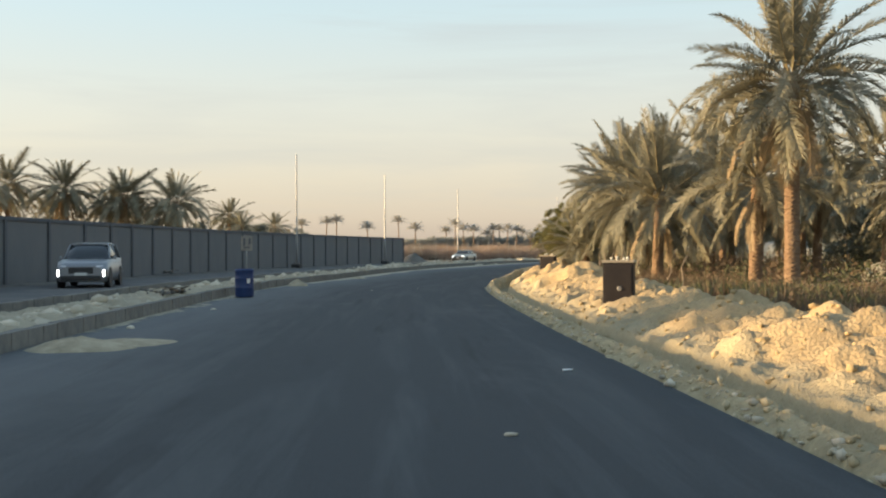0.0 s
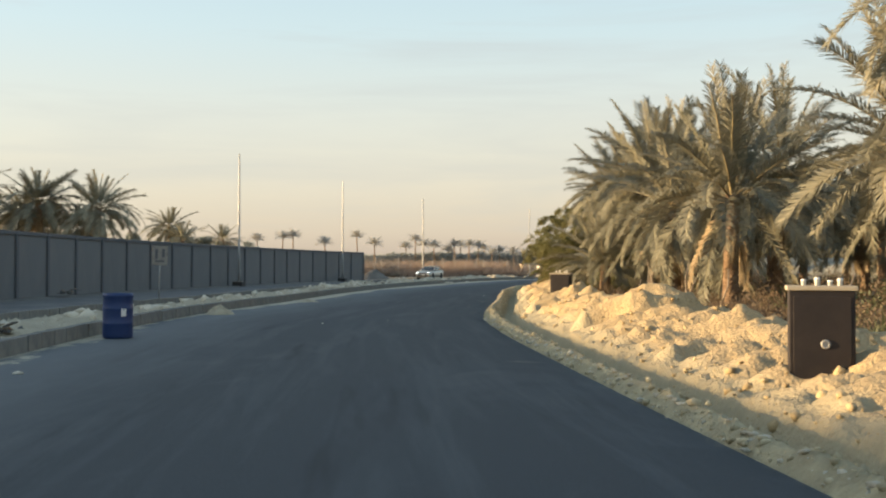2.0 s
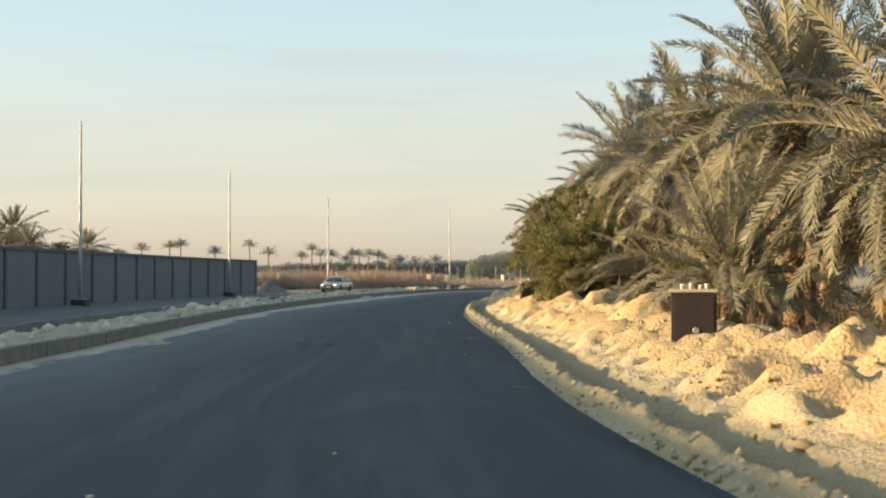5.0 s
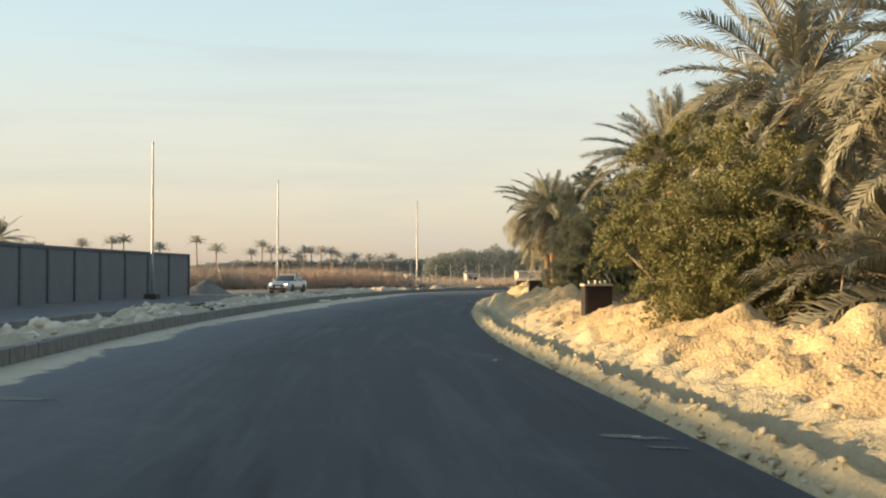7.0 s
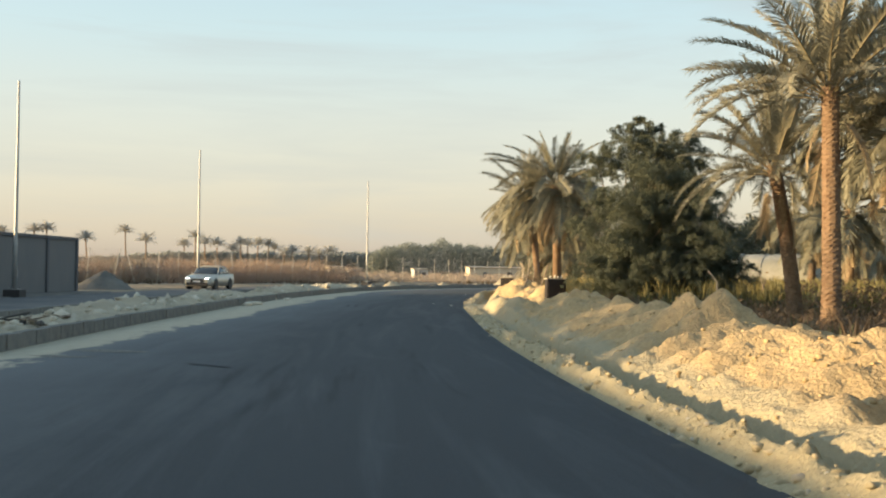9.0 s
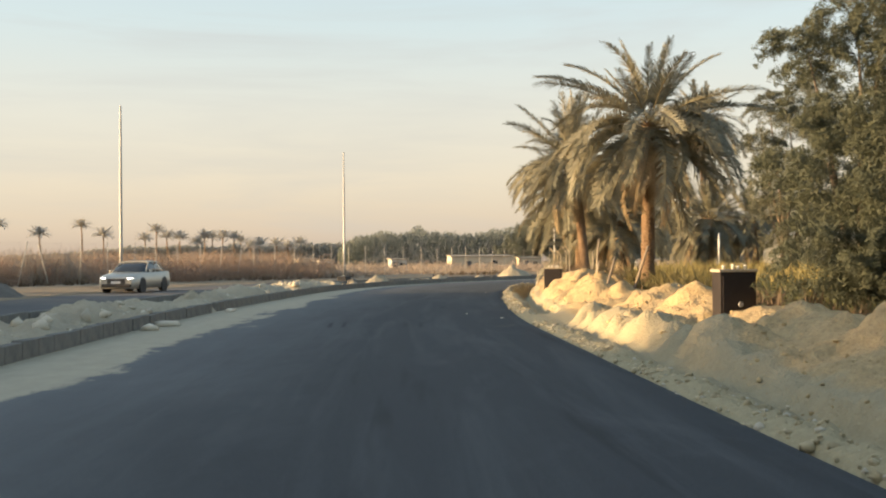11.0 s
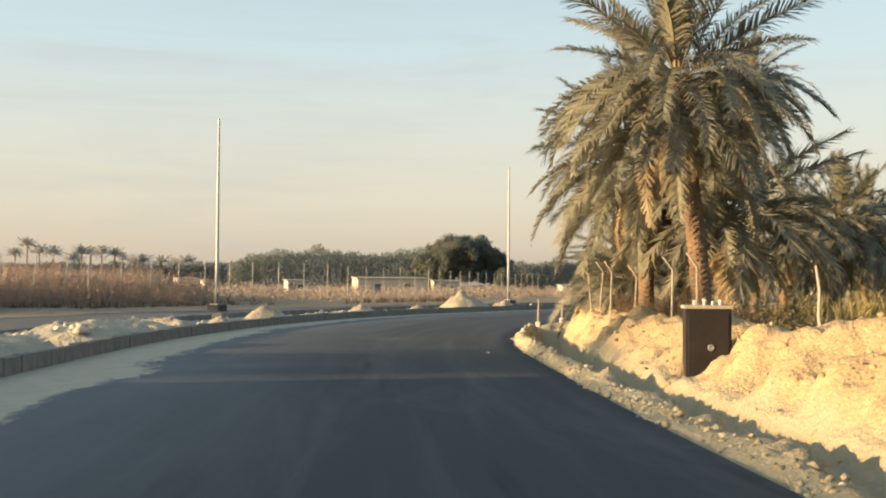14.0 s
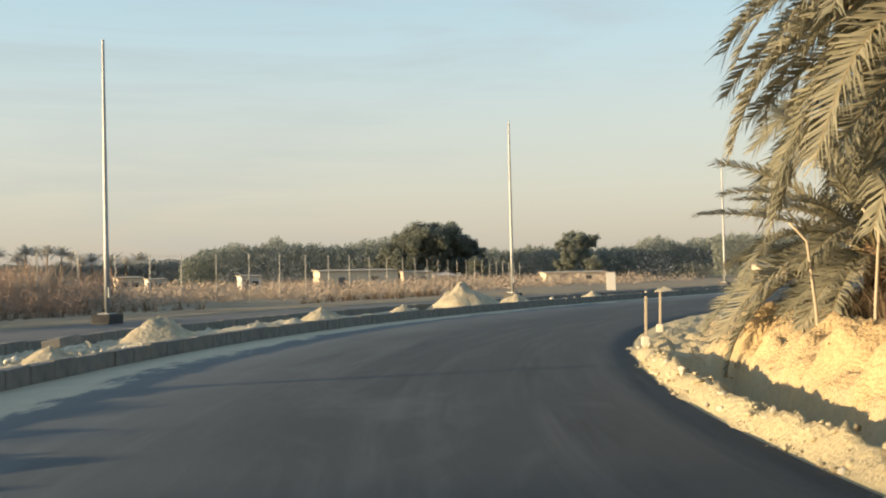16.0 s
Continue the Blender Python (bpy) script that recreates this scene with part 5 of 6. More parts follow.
def build_field_fence():
    fence = thing("wire_fence", "tall wire fence on thin pale posts", "fence")
    line = [Vector((x, y, -0.1)) for x, y in ((19, 149), (31, 160.5), (40, 168.5), (53, 177.5), (60, 180.5), (69, 189), (79, 199), (97, 217), (125, 245))]
    r = random.Random(5)
    bm = tube([(0, 0, -0.4), (0, 0, 2.95)], [0.031, 0.028], 6)
    me = bpy.data.meshes.new("post"); bm.to_mesh(me); bm.free(); me.materials.append(fence_pale)
    tops = []
    for a, b in zip(line, line[1:]):
        steps = max(1, round((b - a).length / (2.6 if a.x < 59 else 4.6)))
        for k in range(steps):
            p = a.lerp(b, k / steps)
            o = new("post", me)
            o.parent = fence
            crooked = (p.x < 40) * r.uniform(-1, 1)
            o.matrix_basis = Matrix.Translation(p) @ pose(0, 0, 0, crooked * 7 + r.uniform(-1, 1), crooked * r.uniform(4, 14), 0)
            tops.append(p)
    for k in range(6):
        bm = tube([q + Vector((0, 0, 0.3 + 0.5 * k)) for q in tops], [0.004] * len(tops), 4)
        part("wire", bm, dead_wood, fence)


build_field_fence()


# ---- sheds far off ----
def build_shed(b, dist, w, h, deep, mat, label, roof=True):
    x, y = bearing_place(b, dist)
    shed = thing("shed", label, "shed", "low sheds in the field")
    shed.matrix_basis = pose(x, y, -0.65, 0, 0, -b + 12)
    part("wall", box(w, deep, h, (0, 0, h / 2), 0.02), mat, shed)
    part("roof", box(w + 0.4, deep + 0.4, 0.16, (0, 0, h + 0.08), 0.02, Matrix.Translation((0, 0, h + 0.08)) @ Matrix.Rotation(0.04, 4, "X")), roof_sheet, shed)
    part("door", box(0.95, 0.06, min(2.0, h - 0.2), (-w * 0.22, -deep / 2 - 0.02, min(2.0, h - 0.2) / 2), 0.01), wall_trim, shed)
    part("window", box(0.9, 0.06, 0.6, (w * 0.2, -deep / 2 - 0.02, h * 0.62), 0.01), dark_iron, shed)


plaster = material("beige_plaster", lambda n: n.mix(n.noise(1.2, 6, 0.7), (0.50, 0.40, 0.28), (0.64, 0.53, 0.39)), 0.9)
white_wash = material("white_wash", lambda n: n.mix(n.noise(1.2, 6, 0.7), (0.42, 0.40, 0.36), (0.54, 0.52, 0.47)), 0.9)
roof_sheet = material("roof_sheet", lambda n: n.mix(n.noise(2, 5), (0.28, 0.23, 0.17), (0.38, 0.31, 0.23)), 0.8)
SHEDS = [(17.2, 190, 3.4, 2.6, 4, plaster, "small beige plastered hut"), (18.3, 195, 2.6, 2.3, 3, white_wash, "small whitewashed hut in the field"), (22.3, 185, 2.8, 2.4, 3, white_wash, "pale grey cabin in the field"),
         (26.9, 190, 11.5, 2.9, 5, plaster, "long low beige building in the field"), (29.6, 195, 4.0, 2.5, 4, plaster, "small beige outbuilding in the field"), (14.8, 200, 7.0, 1.8, 3, plaster, "low beige wall-like shed"),
         (46.2, 170, 14, 2.2, 4, plaster, "low beige farm wall building"), (36.5, 190, 9, 1.9, 4, plaster, "low pale building beyond the scrub")]
for sh in SHEDS:
    build_shed(*sh)


# ---- heaps of soil on the median ----
def heap_mesh(h, rad, seed, mat):
    seg, rings = 30, 14
    r = random.Random(seed)
    ox, oy = r.uniform(0, 50), r.uniform(0, 50)
    verts, faces = [(0, 0, h)], []
    for i in range(1, rings + 1):
        u = i / rings
        for k in range(seg):
            a = 2 * math.pi * k / seg
            wob = 1 + 0.42 * float(fractal(np.array(math.cos(a) * 1.3 + ox), np.array(math.sin(a) * 1.3 + oy), seed, 3))
            rr = rad * u * wob
            z = h * (1 - u) ** 1.08 * (1 + 0.30 * float(fractal(np.array(rr * math.cos(a) * 3 + ox), np.array(rr * math.sin(a) * 3), seed + 1, 3))) - 0.12 * u ** 3
            verts.append((rr * math.cos(a), rr * math.sin(a), z))
    for k in range(seg):
        faces.append((0, 1 + k, 1 + (k + 1) % seg))
    for i in range(rings - 1):
        for k in range(seg):
            a, b = 1 + i * seg + k, 1 + i * seg + (k + 1) % seg
            faces.append((a, a + seg, b + seg, b))
    return mesh("soil_mound", verts, faces, [mat], smooth=True)


mound_soil = material("mound_soil", lambda n: n.mix(n.ramp(n.noise(3, 6, 0.7), [(0.35, 0.0), (0.65, 1.0)]), (0.27, 0.232, 0.16), (0.43, 0.372, 0.265)), 0.95, bump=lambda n: (n.mix(0.5, n.noise(9, 8, 0.75), n.cells(10)), 0.9, 0.05), spec=0.2)
HEAPS = [(36.3, 7.6, 0.20, 0.95), (37.4, 7.2, 0.05, 1.5), (76.0, 7.6, 0.10, 0.7), (165.9, 10.35, 0.60, 1.05), (173.1, 10.2, 0.50, 0.95), (182.7, 10.4, 0.98, 1.75), (153.7, 10.3, 0.48, 0.8), (157.5, 10.2, 0.34, 0.7), (161.0, 9.7, 0.30, 0.6), (145.0, 10.4, 0.36, 0.8), (178.0, 10.2, 0.36, 0.8),
         (187.0, 10.4, 0.45, 1.0), (194.0, 10.3, 0.40, 0.9), (203.0, 10.3, 0.40, 0.9), (64.3, 7.85, 0.30, 0.5), (137.6, 10.3, 0.42, 0.9)]
for k, (s, d, h, rad) in enumerate(HEAPS):
    o = new("soil_mound", heap_mesh(h, rad, 900 + k, mound_soil))
    o.matrix_basis = Matrix.Translation(spot(s, d, 0.06 if d > 8.5 else 0.0)) @ pose(0, 0, 0, 0, 0, 40 * k)
    tagged(o, "small cone of pale yellow soil dumped beside the kerb", "soil heap", "soil heaps along the median")
o = new("soil_mound", heap_mesh(1.15, 2.3, 930, grey_dust))
o.matrix_basis = pose(18.3, 129.6, 0.0)
tagged(o, "grey-brown earth mound at the wall's end", "soil heap")


# ---- stones and clods ----
def clear_gap(p):
    """Leaves the smooth sand of the way through the bank free."""
    return p[np.array([not 126.6 < along(x, y)[0] < 131.0 for x, y, z in p])]


def stone_arrays(count, places, sizes, seed):
    r = np.random.default_rng(seed)
    bm = bmesh.new()
    bmesh.ops.create_icosphere(bm, subdivisions=1, radius=1)
    v0 = np.array([tuple(v.co) for v in bm.verts]); f0 = np.array([[v.index for v in f.verts] for f in bm.faces])
    bm.free()
    vs, ts = [], []
    for k in range(count):
        v = v0 * (1 + r.uniform(-.42, .42, (len(v0), 1))) * r.uniform(0.55, 1.2, 3) * sizes[k]
        a = r.uniform(0, 6.28)
        c, s = math.cos(a), math.sin(a)
        v = v @ np.array(((c, -s, 0), (s, c, 0), (0, 0, 0.75)))
        vs.append(v + places[k]); ts.append(f0 + k * len(v0))
    return np.concatenate(vs), np.concatenate(ts)


p = scatter_strip(20, 128, 8.85, 11.0, 1150, 85, 0.25, 0.6)
stuff("median_rubble", *stone_arrays(len(p), p, 0.03 + 0.22 * np.random.default_rng(1).random(len(p)) ** 2.2, 86), pale_clod := material("pale_clod", lambda n: n.mix(n.island(), (0.38, 0.34, 0.26), (0.60, 0.54, 0.42)), 0.95, bump=lambda n: (n.noise(16, 5), 0.5, 0.02)), "pale broken stones and clods on the median", "rubble")
p = scatter_strip(128, 205, 8.95, 11.4, 950, 87, 0.3, 0.6)
stuff("median_clods", *stone_arrays(len(p), p, 0.02 + 0.15 * np.random.default_rng(2).random(len(p)) ** 2.5, 88), pale_clod, "pale clods and broken stones beside the heaps", "rubble")
p = clear_gap(scatter_strip(10, 163, -3.6, -0.9, 10500, 89, 0.15, 0.8))
stuff("bank_clods", *stone_arrays(len(p), p, 0.008 + 0.045 * np.random.default_rng(3).random(len(p)) ** 3.2, 90), clod_sand, "clods of sandy soil over the bank", "clods")
p = scatter_strip(9, 62, -3.7, -0.5, 1500, 93, 0.35, 0.7)
stuff("bank_lumps", *stone_arrays(len(p), p, 0.015 + 0.075 * np.random.default_rng(6).random(len(p)) ** 3.5, 94), clod_sand, "lumps of dry sandy soil on the bank's slope", "clods")
p = clear_gap(scatter_strip(9, 163, -0.45, 0.10, 7000, 95, 0.15, 0.8))
stuff("edge_clods", *stone_arrays(len(p), p, 0.009 + 0.050 * np.random.default_rng(4).random(len(p)) ** 3, 96), lip_clod, "crumbled sandy clods along the asphalt edge", "clods")
p = clear_gap(np.concatenate([scatter_strip(8, 75, -0.20, 0.03, 800, 97, 0.3, 0.5), scatter_strip(75, 163, -0.50, 0.10, 750, 98, 0.35, 0.5)]))
stuff("edge_stones", *stone_arrays(len(p), p, 0.012 + 0.050 * np.random.default_rng(5).random(len(p)) ** 2.4, 99), pale_stone, "pale broken stones lining the asphalt edge", "stones")
bottle = thing("plastic_bottle", "crushed white plastic bottle lying on the asphalt", "litter")
bm = lathe([(0.0, -0.10), (0.026, -0.098), (0.031, -0.085), (0.029, -0.04), (0.032, 0.0), (0.027, 0.04), (0.030, 0.065), (0.013, 0.095), (0.012, 0.11), (0.0, 0.11)], 12)
for v in bm.verts:
    v.co = Vector((v.co.z, v.co.x * 1.15, 0.024 + v.co.y * 0.62 + 0.004 * math.sin(v.co.z * 70)))
part("bottle_body", bm, white_litter, bottle)
bm = lathe([(0.0, 0.108), (0.015, 0.108), (0.015, 0.124), (0.0, 0.126)], 12)
for v in bm.verts:
    v.co = Vector((v.co.z, v.co.x, 0.024 + v.co.y))
part("cap", bm, pale_stone, bottle, "pale screw cap")
bottle.matrix_world = pose(3.655, 12.725, 0.004, 0, 0, 12) @ Matrix.Scale(0.6, 4)

def heap_of_planks(s, d, seed):
    """A few broken dark boards and lumps thrown together."""
    r = random.Random(seed)
    pile = thing("debris_pile", "small pile of broken dark boards and rubble", "debris", "debris on the median")
    for k in range(7):
        m = Matrix.Translation((r.uniform(-.45, .45), r.uniform(-.5, .5), 0.05 + 0.03 * k)) @ pose(0, 0, 0, r.uniform(-14, 14), r.uniform(-14, 14), r.uniform(0, 180))
        part("board", box(r.uniform(0.10, 0.2), r.uniform(0.4, 0.95), 0.035, bevel=0.006, m=m), dead_wood if k % 3 else old_asphalt, pile)
    for k in range(6):
        v, t = stone_arrays(1, np.array([[r.uniform(-.5, .5), r.uniform(-.5, .5), 0.05]]), [r.uniform(0.07, 0.16)], seed * 10 + k)
        part("lump", tri_mesh("lump", v, t, [old_asphalt]), None, pile)
    pile.matrix_basis = Matrix.Translation(spot(s, d, 0.22)) @ pose(0, 0, 0, 0, 0, heading(s)) @ Matrix.Scale(0.72, 4)


for k, (s, d) in enumerate(((51.3, 9.8), (52.3, 9.5), (106.3, 9.5), (107.4, 9.3))):
    heap_of_planks(s, d, 70 + k)
heap_of_planks(79.7, 19.05, 79)

def skid_mark(s, d, length, turn):
    """A thin worn film of rubber lying on the asphalt."""
    r = random.Random(int(s * 10 + d * 100))
    rows = [(-0.045 + r.uniform(-.015, .015), 0.045 + r.uniform(-.015, .015), length * k / 8) for k in range(9)]
    rows[0], rows[-1] = (-0.04, 0.04, 0.0), (-0.03, 0.05, length)
    verts = [(x, y, 0) for a, b, y in rows for x in (a, b)]
    o = new("skid_mark", mesh("skid_mark", verts, [(2 * k, 2 * k + 1, 2 * k + 3, 2 * k + 2) for k in range(8)], [rubber_mark]))
    o.matrix_basis = Matrix.Translation(spot(s, d, 0.009)) @ pose(0, 0, 0, 0, 0, heading(s) + turn)
    tagged(o, "short dark rubber skid mark on the asphalt", "skid mark", "skid marks on the road")


rubber_mark = material("rubber_mark", lambda n: n.mix(n.noise(9, 5, 0.7), (0.029, 0.031, 0.034), (0.052, 0.056, 0.060)), 0.85, spec=0.15)
for a in ((125.5, 4.46, 1.75, 2), (125.5, 4.16, 1.9, 2), (125.6, 2.82, 1.4, 0), (125.3, 2.50, 1.8, -1), (99.6, 4.55, 0.9, 50)):
    skid_mark(*a)

def dust_smear(s, d, length, width, turn, seed):
    """A thin torn patch of spilt pale dust lying on the asphalt."""
    r = random.Random(seed)
    n = 22
    rim = [(math.cos(2 * math.pi * k / n) * length / 2 * r.uniform(0.6, 1.1), math.sin(2 * math.pi * k / n) * width / 2 * r.uniform(0.45, 1.2), 0) for k in range(n)]
    o = new("dust_smear", mesh("dust_smear", [(0, 0, 0.006)] + rim, [(0, 1 + k, 1 + (k + 1) % n) for k in range(n)], [spilt_dust]))
    o.matrix_basis = Matrix.Translation(spot(s, d, 0.007)) @ pose(0, 0, 0, 0, 0, heading(s) + 90 + turn)
    tagged(o, "thin smear of pale dust on the asphalt", "dust", "dust smears on the road")


spilt_dust = material("spilt_dust", lambda n: n.mix(n.ramp(n.noise(14, 6, 0.75), [(0.35, 0.0), (0.65, 1.0)]), (0.06, 0.062, 0.062), (0.25, 0.235, 0.195)), 0.95, spec=0.15)
for k, a in enumerate(((77.2, 0.56, 0.75, 0.22, 60), (76.6, 0.45, 0.4, 0.12, 70), (80.8, 7.1, 1.6, 0.35, 70), (102.4, 6.9, 1.5, 0.5, 70), (101.2, 7.3, 1.3, 0.4, 80), (125.4, 0.7, 0.5, 0.12, 60), (125.9, 0.5, 0.3, 0.1, 40), (48.4, 0.55, 0.6, 0.14, 60), (66.0, 0.35, 0.5, 0.1, 60))):
    dust_smear(*a, 400 + k)

DEBRIS = [(28.3, 2.1, 0.04), (31.3, 0.05, 0.09), (133.5, 8.1, 0.16), (126.6, 8.15, 0.22), (72.0, 0.9, 0.025), (86.0, 0.7, 0.025), (131.0, 1.3, 0.025), (40.5, 7.9, 0.07), (47.0, 7.5, 0.06), (150.0, 0.8, 0.03), (128.7, 0.5, 0.03), (154.1, 11.2, 0.2), (155.4, 11.3, 0.16), (157.4, 11.0, 0.14), (159.5, 11.2, 0.17), (162.0, 11.3, 0.13), (164.2, 11.2, 0.18), (167.4, 11.0, 0.15), (125.2, 8.2, 0.2), (61.0, 2.6, 0.02), (59.5, 4.2, 0.025), (77.2, 0.55, 0.03)]
for k, (s, d, size) in enumerate(DEBRIS):
    v, t = stone_arrays(1, np.zeros((1, 3)), [size], 1000 + k)
    o = new("stone", tri_mesh("stone", v * np.array((1.3, 1, 0.8)), t, [rock_stone]))
    o.matrix_basis = Matrix.Translation(spot(s, d, size * 0.25))
    tagged(o, "loose pale stone lying on the asphalt", "stone", "loose stones on the road")

o = new("kerb_block", stones[1])
o.matrix_basis = Matrix.Translation(spot(162.6, 10.5, 0.30)) @ pose(0, 0, 0, 3, 80, heading(162) + 14) @ Matrix.Diagonal((1, 1.8, 0.8, 1))
tagged(o, "loose concrete kerb block lying on the soil", "kerb block")


# ---- posts along the garden ----
def bent_post(height, arm, seed):
    """A fence post with its cranked top leaning outward."""
    post = thing("fence_post", "pale fence post with a cranked top behind the bank", "fence post", "cranked fence posts of the garden")
    r = random.Random(seed)
    bm = tube([(0, 0, -0.5), (r.uniform(-.02, .02), 0, height * 0.5), (0, 0, height), (-arm * 0.55, 0, height + arm * 0.75), (-arm, 0, height + arm * 1.3)], [0.022, 0.021, 0.021, 0.018, 0.015], 7)
    part("shaft", bm, post_paint, post)
    return post


post_paint = material("post_paint", lambda n: n.mix(n.noise(8, 5), (0.30, 0.245, 0.175), (0.46, 0.39, 0.29)), 0.8)
BENT = [(157.9, -2.1, 1.62), (156.1, -2.2, 1.66), (153.1, -2.15, 1.62), (151.5, -2.5, 1.5), (148.4, -2.65, 1.62), (146.8, -2.7, 1.66), (95.4, -4.4, 1.08), (108.7, -5.2, 1.15)]
for k, (s, d, h) in enumerate(BENT):
    post = bent_post(h, 0.20, k)
    post.matrix_basis = Matrix.Translation(spot(s, d, 0.1)) @ pose(0, 0, 0, (k * 37 % 7) - 3, (k * 53 % 9) - 4, heading(s) + 5 * (k % 3))


def stick(s, d, length, tilt, turn, label="crooked weathered wooden stick of the garden fence"):
    r = random.Random(int(s * 10))
    bm = tube([(0, 0, -0.35), (r.uniform(-.10, .10), r.uniform(-.10, .10), length * 0.35), (r.uniform(-.16, .16), r.uniform(-.16, .16), length * 0.7), (r.uniform(-.2, .2), r.uniform(-.1, .1), length)], [0.027, 0.024, 0.020, 0.012], 7)
    me = bpy.data.meshes.new("fence_stick"); bm.to_mesh(me); bm.free(); me.materials.append(dead_wood)
    o = new("fence_stick", me)
    o.matrix_basis = Matrix.Translation(spot(s, d, 0.15)) @ pose(0, 0, 0, 0, tilt, turn)
    tagged(o, label, "fence post", "wooden sticks of the garden fence")


STICKS = [(55.0, -4.4, 1.3, 12, 20), (57.0, -4.6, 1.1, -18, 60), (58.7, -4.7, 1.45, 4, 10), (60.5, -4.5, 1.2, 25, 140), (62.3, -4.8, 1.5, -6, 0), (64.0, -4.6, 1.0, 18, 80), (66.0, -4.8, 1.4, -14, 200), (49.0, -4.6, 1.2, 6, 0),
          (51.5, -4.8, 1.0, -25, 90), (76.5, -4.6, 1.3, 8, 0), (80.0, -4.6, 1.2, -12, 45), (83.5, -4.4, 1.5, -20, 20), (87.0, -4.6, 1.3, 10, 0), (118.0, -9.3, 1.2, -20, 0), (118.2, -9.0, 1.2, 14, 30)]
for a in STICKS:
    stick(*a)


def long_stick(foot, head, thick, wave, seed, label):
    """A tall weathered stake from its foot in the soil to its head."""
    r = random.Random(seed)
    foot, head = Vector(foot), Vector(head)
    pts = [(foot.lerp(head, u) - foot) + Vector((r.uniform(-wave, wave), r.uniform(-wave, wave), 0)) * (0 < u < 1) for u in (-0.25, 0.0, 0.25, 0.5, 0.75, 1.0)]
    bm = tube(pts, [thick, thick, thick * 0.95, thick * 0.9, thick * 0.85, thick * 0.7], 7)
    me = bpy.data.meshes.new("fence_stick"); bm.to_mesh(me); bm.free(); me.materials.append(post_paint if wave else dead_wood)
    o = new("fence_stick", me)
    o.matrix_basis = Matrix.Translation(foot)
    tagged(o, label, "fence post", "tall stakes beside the crops")


long_stick((36.05, 111.05, 0.3), (36.38, 111.28, 2.1), 0.032, 0.09, 1, "tall crooked pale stake beside the crops")
long_stick((34.6, 108.9, 0.3), (34.75, 108.75, 1.36), 0.030, 0.07, 2, "short crooked pale stake beside the crops")
long_stick((33.5, 106.65, 0.25), (34.1, 106.9, 1.48), 0.045, 0.0, 3, "leaning brown timber stake behind the bank")
long_stick((34.05, 106.15, 0.2), (34.4, 105.75, 1.78), 0.045, 0.0, 4, "leaning timber prop against the palm trunk")
long_stick((38.75, 115.4, 0.3), (38.9, 115.7, 1.72), 0.028, 0.05, 5, "thin crooked stake among the weeds")


def build_stake(s, d, h):
    st = thing("marker_stake", "thin pale marker stake in a concrete foot at the road edge", "stake", "marker stakes")
    part("rod", box(0.05, 0.05, h, (0, 0, h / 2), 0.008), post_paint, st)
    part("foot", box(0.16, 0.16, 0.18, (0, 0, 0.07), 0.03), rock_stone, st)
    st.matrix_basis = Matrix.Translation(spot(s, d, 0.05)) @ pose(0, 0, 0, 1, 1.5, heading(s))


build_stake(163.4, -0.25, 0.88)
build_stake(167.8, -0.45, 0.86)

o = thing("garden_post", "plain white post standing in the crop field", "post")
part("shaft", lathe([(0.045, -0.3), (0.045, 2.3), (0.03, 2.31)], 10), white_plastic, o)
o.matrix_basis = pose(49.7, 121.9, 0.3)
o = thing("meter_cabinet", "small white cabinet beside the far road", "cabinet")
part("body", box(0.62, 0.4, 1.35, (0, 0, 0.67), 0.02), white_wash, o)
part("plinth", box(0.7, 0.48, 0.12, (0, 0, 0.04), 0.01), concrete, o)
x, y = 33.8 + 76 * math.sin(radians(40.5)), 119.75 + 76 * math.cos(radians(40.5))
o.matrix_basis = pose(x, y, -0.05, 0, 0, -40)


# ---- plastic tunnels in the garden ----
def build_tunnel(x, y, turn, w, h, length, label, film):
    t = thing("polytunnel", label, "greenhouse", "plastic tunnels of the garden")
    t.matrix_basis = pose(x, y, 0.15, 0, 0, turn)
    n, rows = 18, 24
    a = np.linspace(0, np.pi, n)
    pts = np.zeros((rows, n, 3))
    for i in range(rows):
        sag = 0.03 * math.sin(i * 2.1) ** 2
        pts[i, :, 0] = -np.cos(a) * w / 2
        pts[i, :, 1] = length * (i / (rows - 1) - 0.5)
        pts[i, :, 2] = np.sin(a) ** 0.7 * (h - sag)
    me = grid_mesh("sheet", pts, [film])
    part("sheet", me, None, t)
    for e in (-0.5, 0.5):
        me = mesh("end_sheet", [(q[0], length * e, q[2]) for q in pts[0]], [tuple(range(n))], [film])
        part("end_sheet", me, None, t)
    for i in range(7):
        yy = length * (i / 6 - 0.5)
        part("hoop", tube([(-math.cos(q) * (w / 2 + 0.01), yy, math.sin(q) ** 0.7 * (h + 0.01)) for q in np.linspace(0.001, math.pi - 0.001, 15)], [0.02] * 15, 6), pole_steel, t)


film = material("plastic_film", lambda n: n.mix(n.ramp(n.noise(1.5, 5, 0.7), [(0.3, 0.0), (0.7, 1.0)]), (0.15, 0.15, 0.125), (0.23, 0.22, 0.185)), 0.7)
pale_film = material("pale_film", lambda n: n.mix(n.ramp(n.noise(1.2, 5, 0.7), [(0.3, 0.0), (0.7, 1.0)]), (0.21, 0.21, 0.175), (0.33, 0.32, 0.27)), 0.6)
build_tunnel(29.0, 35.0, 97, 4.4, 0.95, 15, "low dusty grey plastic tunnel behind palms", film)
build_tunnel(52.5, 115.5, 40, 5, 2.5, 8, "pale plastic greenhouse tunnel beyond the crops", pale_film)
build_tunnel(45.6, 80.2, 46, 4.5, 1.95, 17, "long pale plastic tunnel behind the slender palms", pale_film)


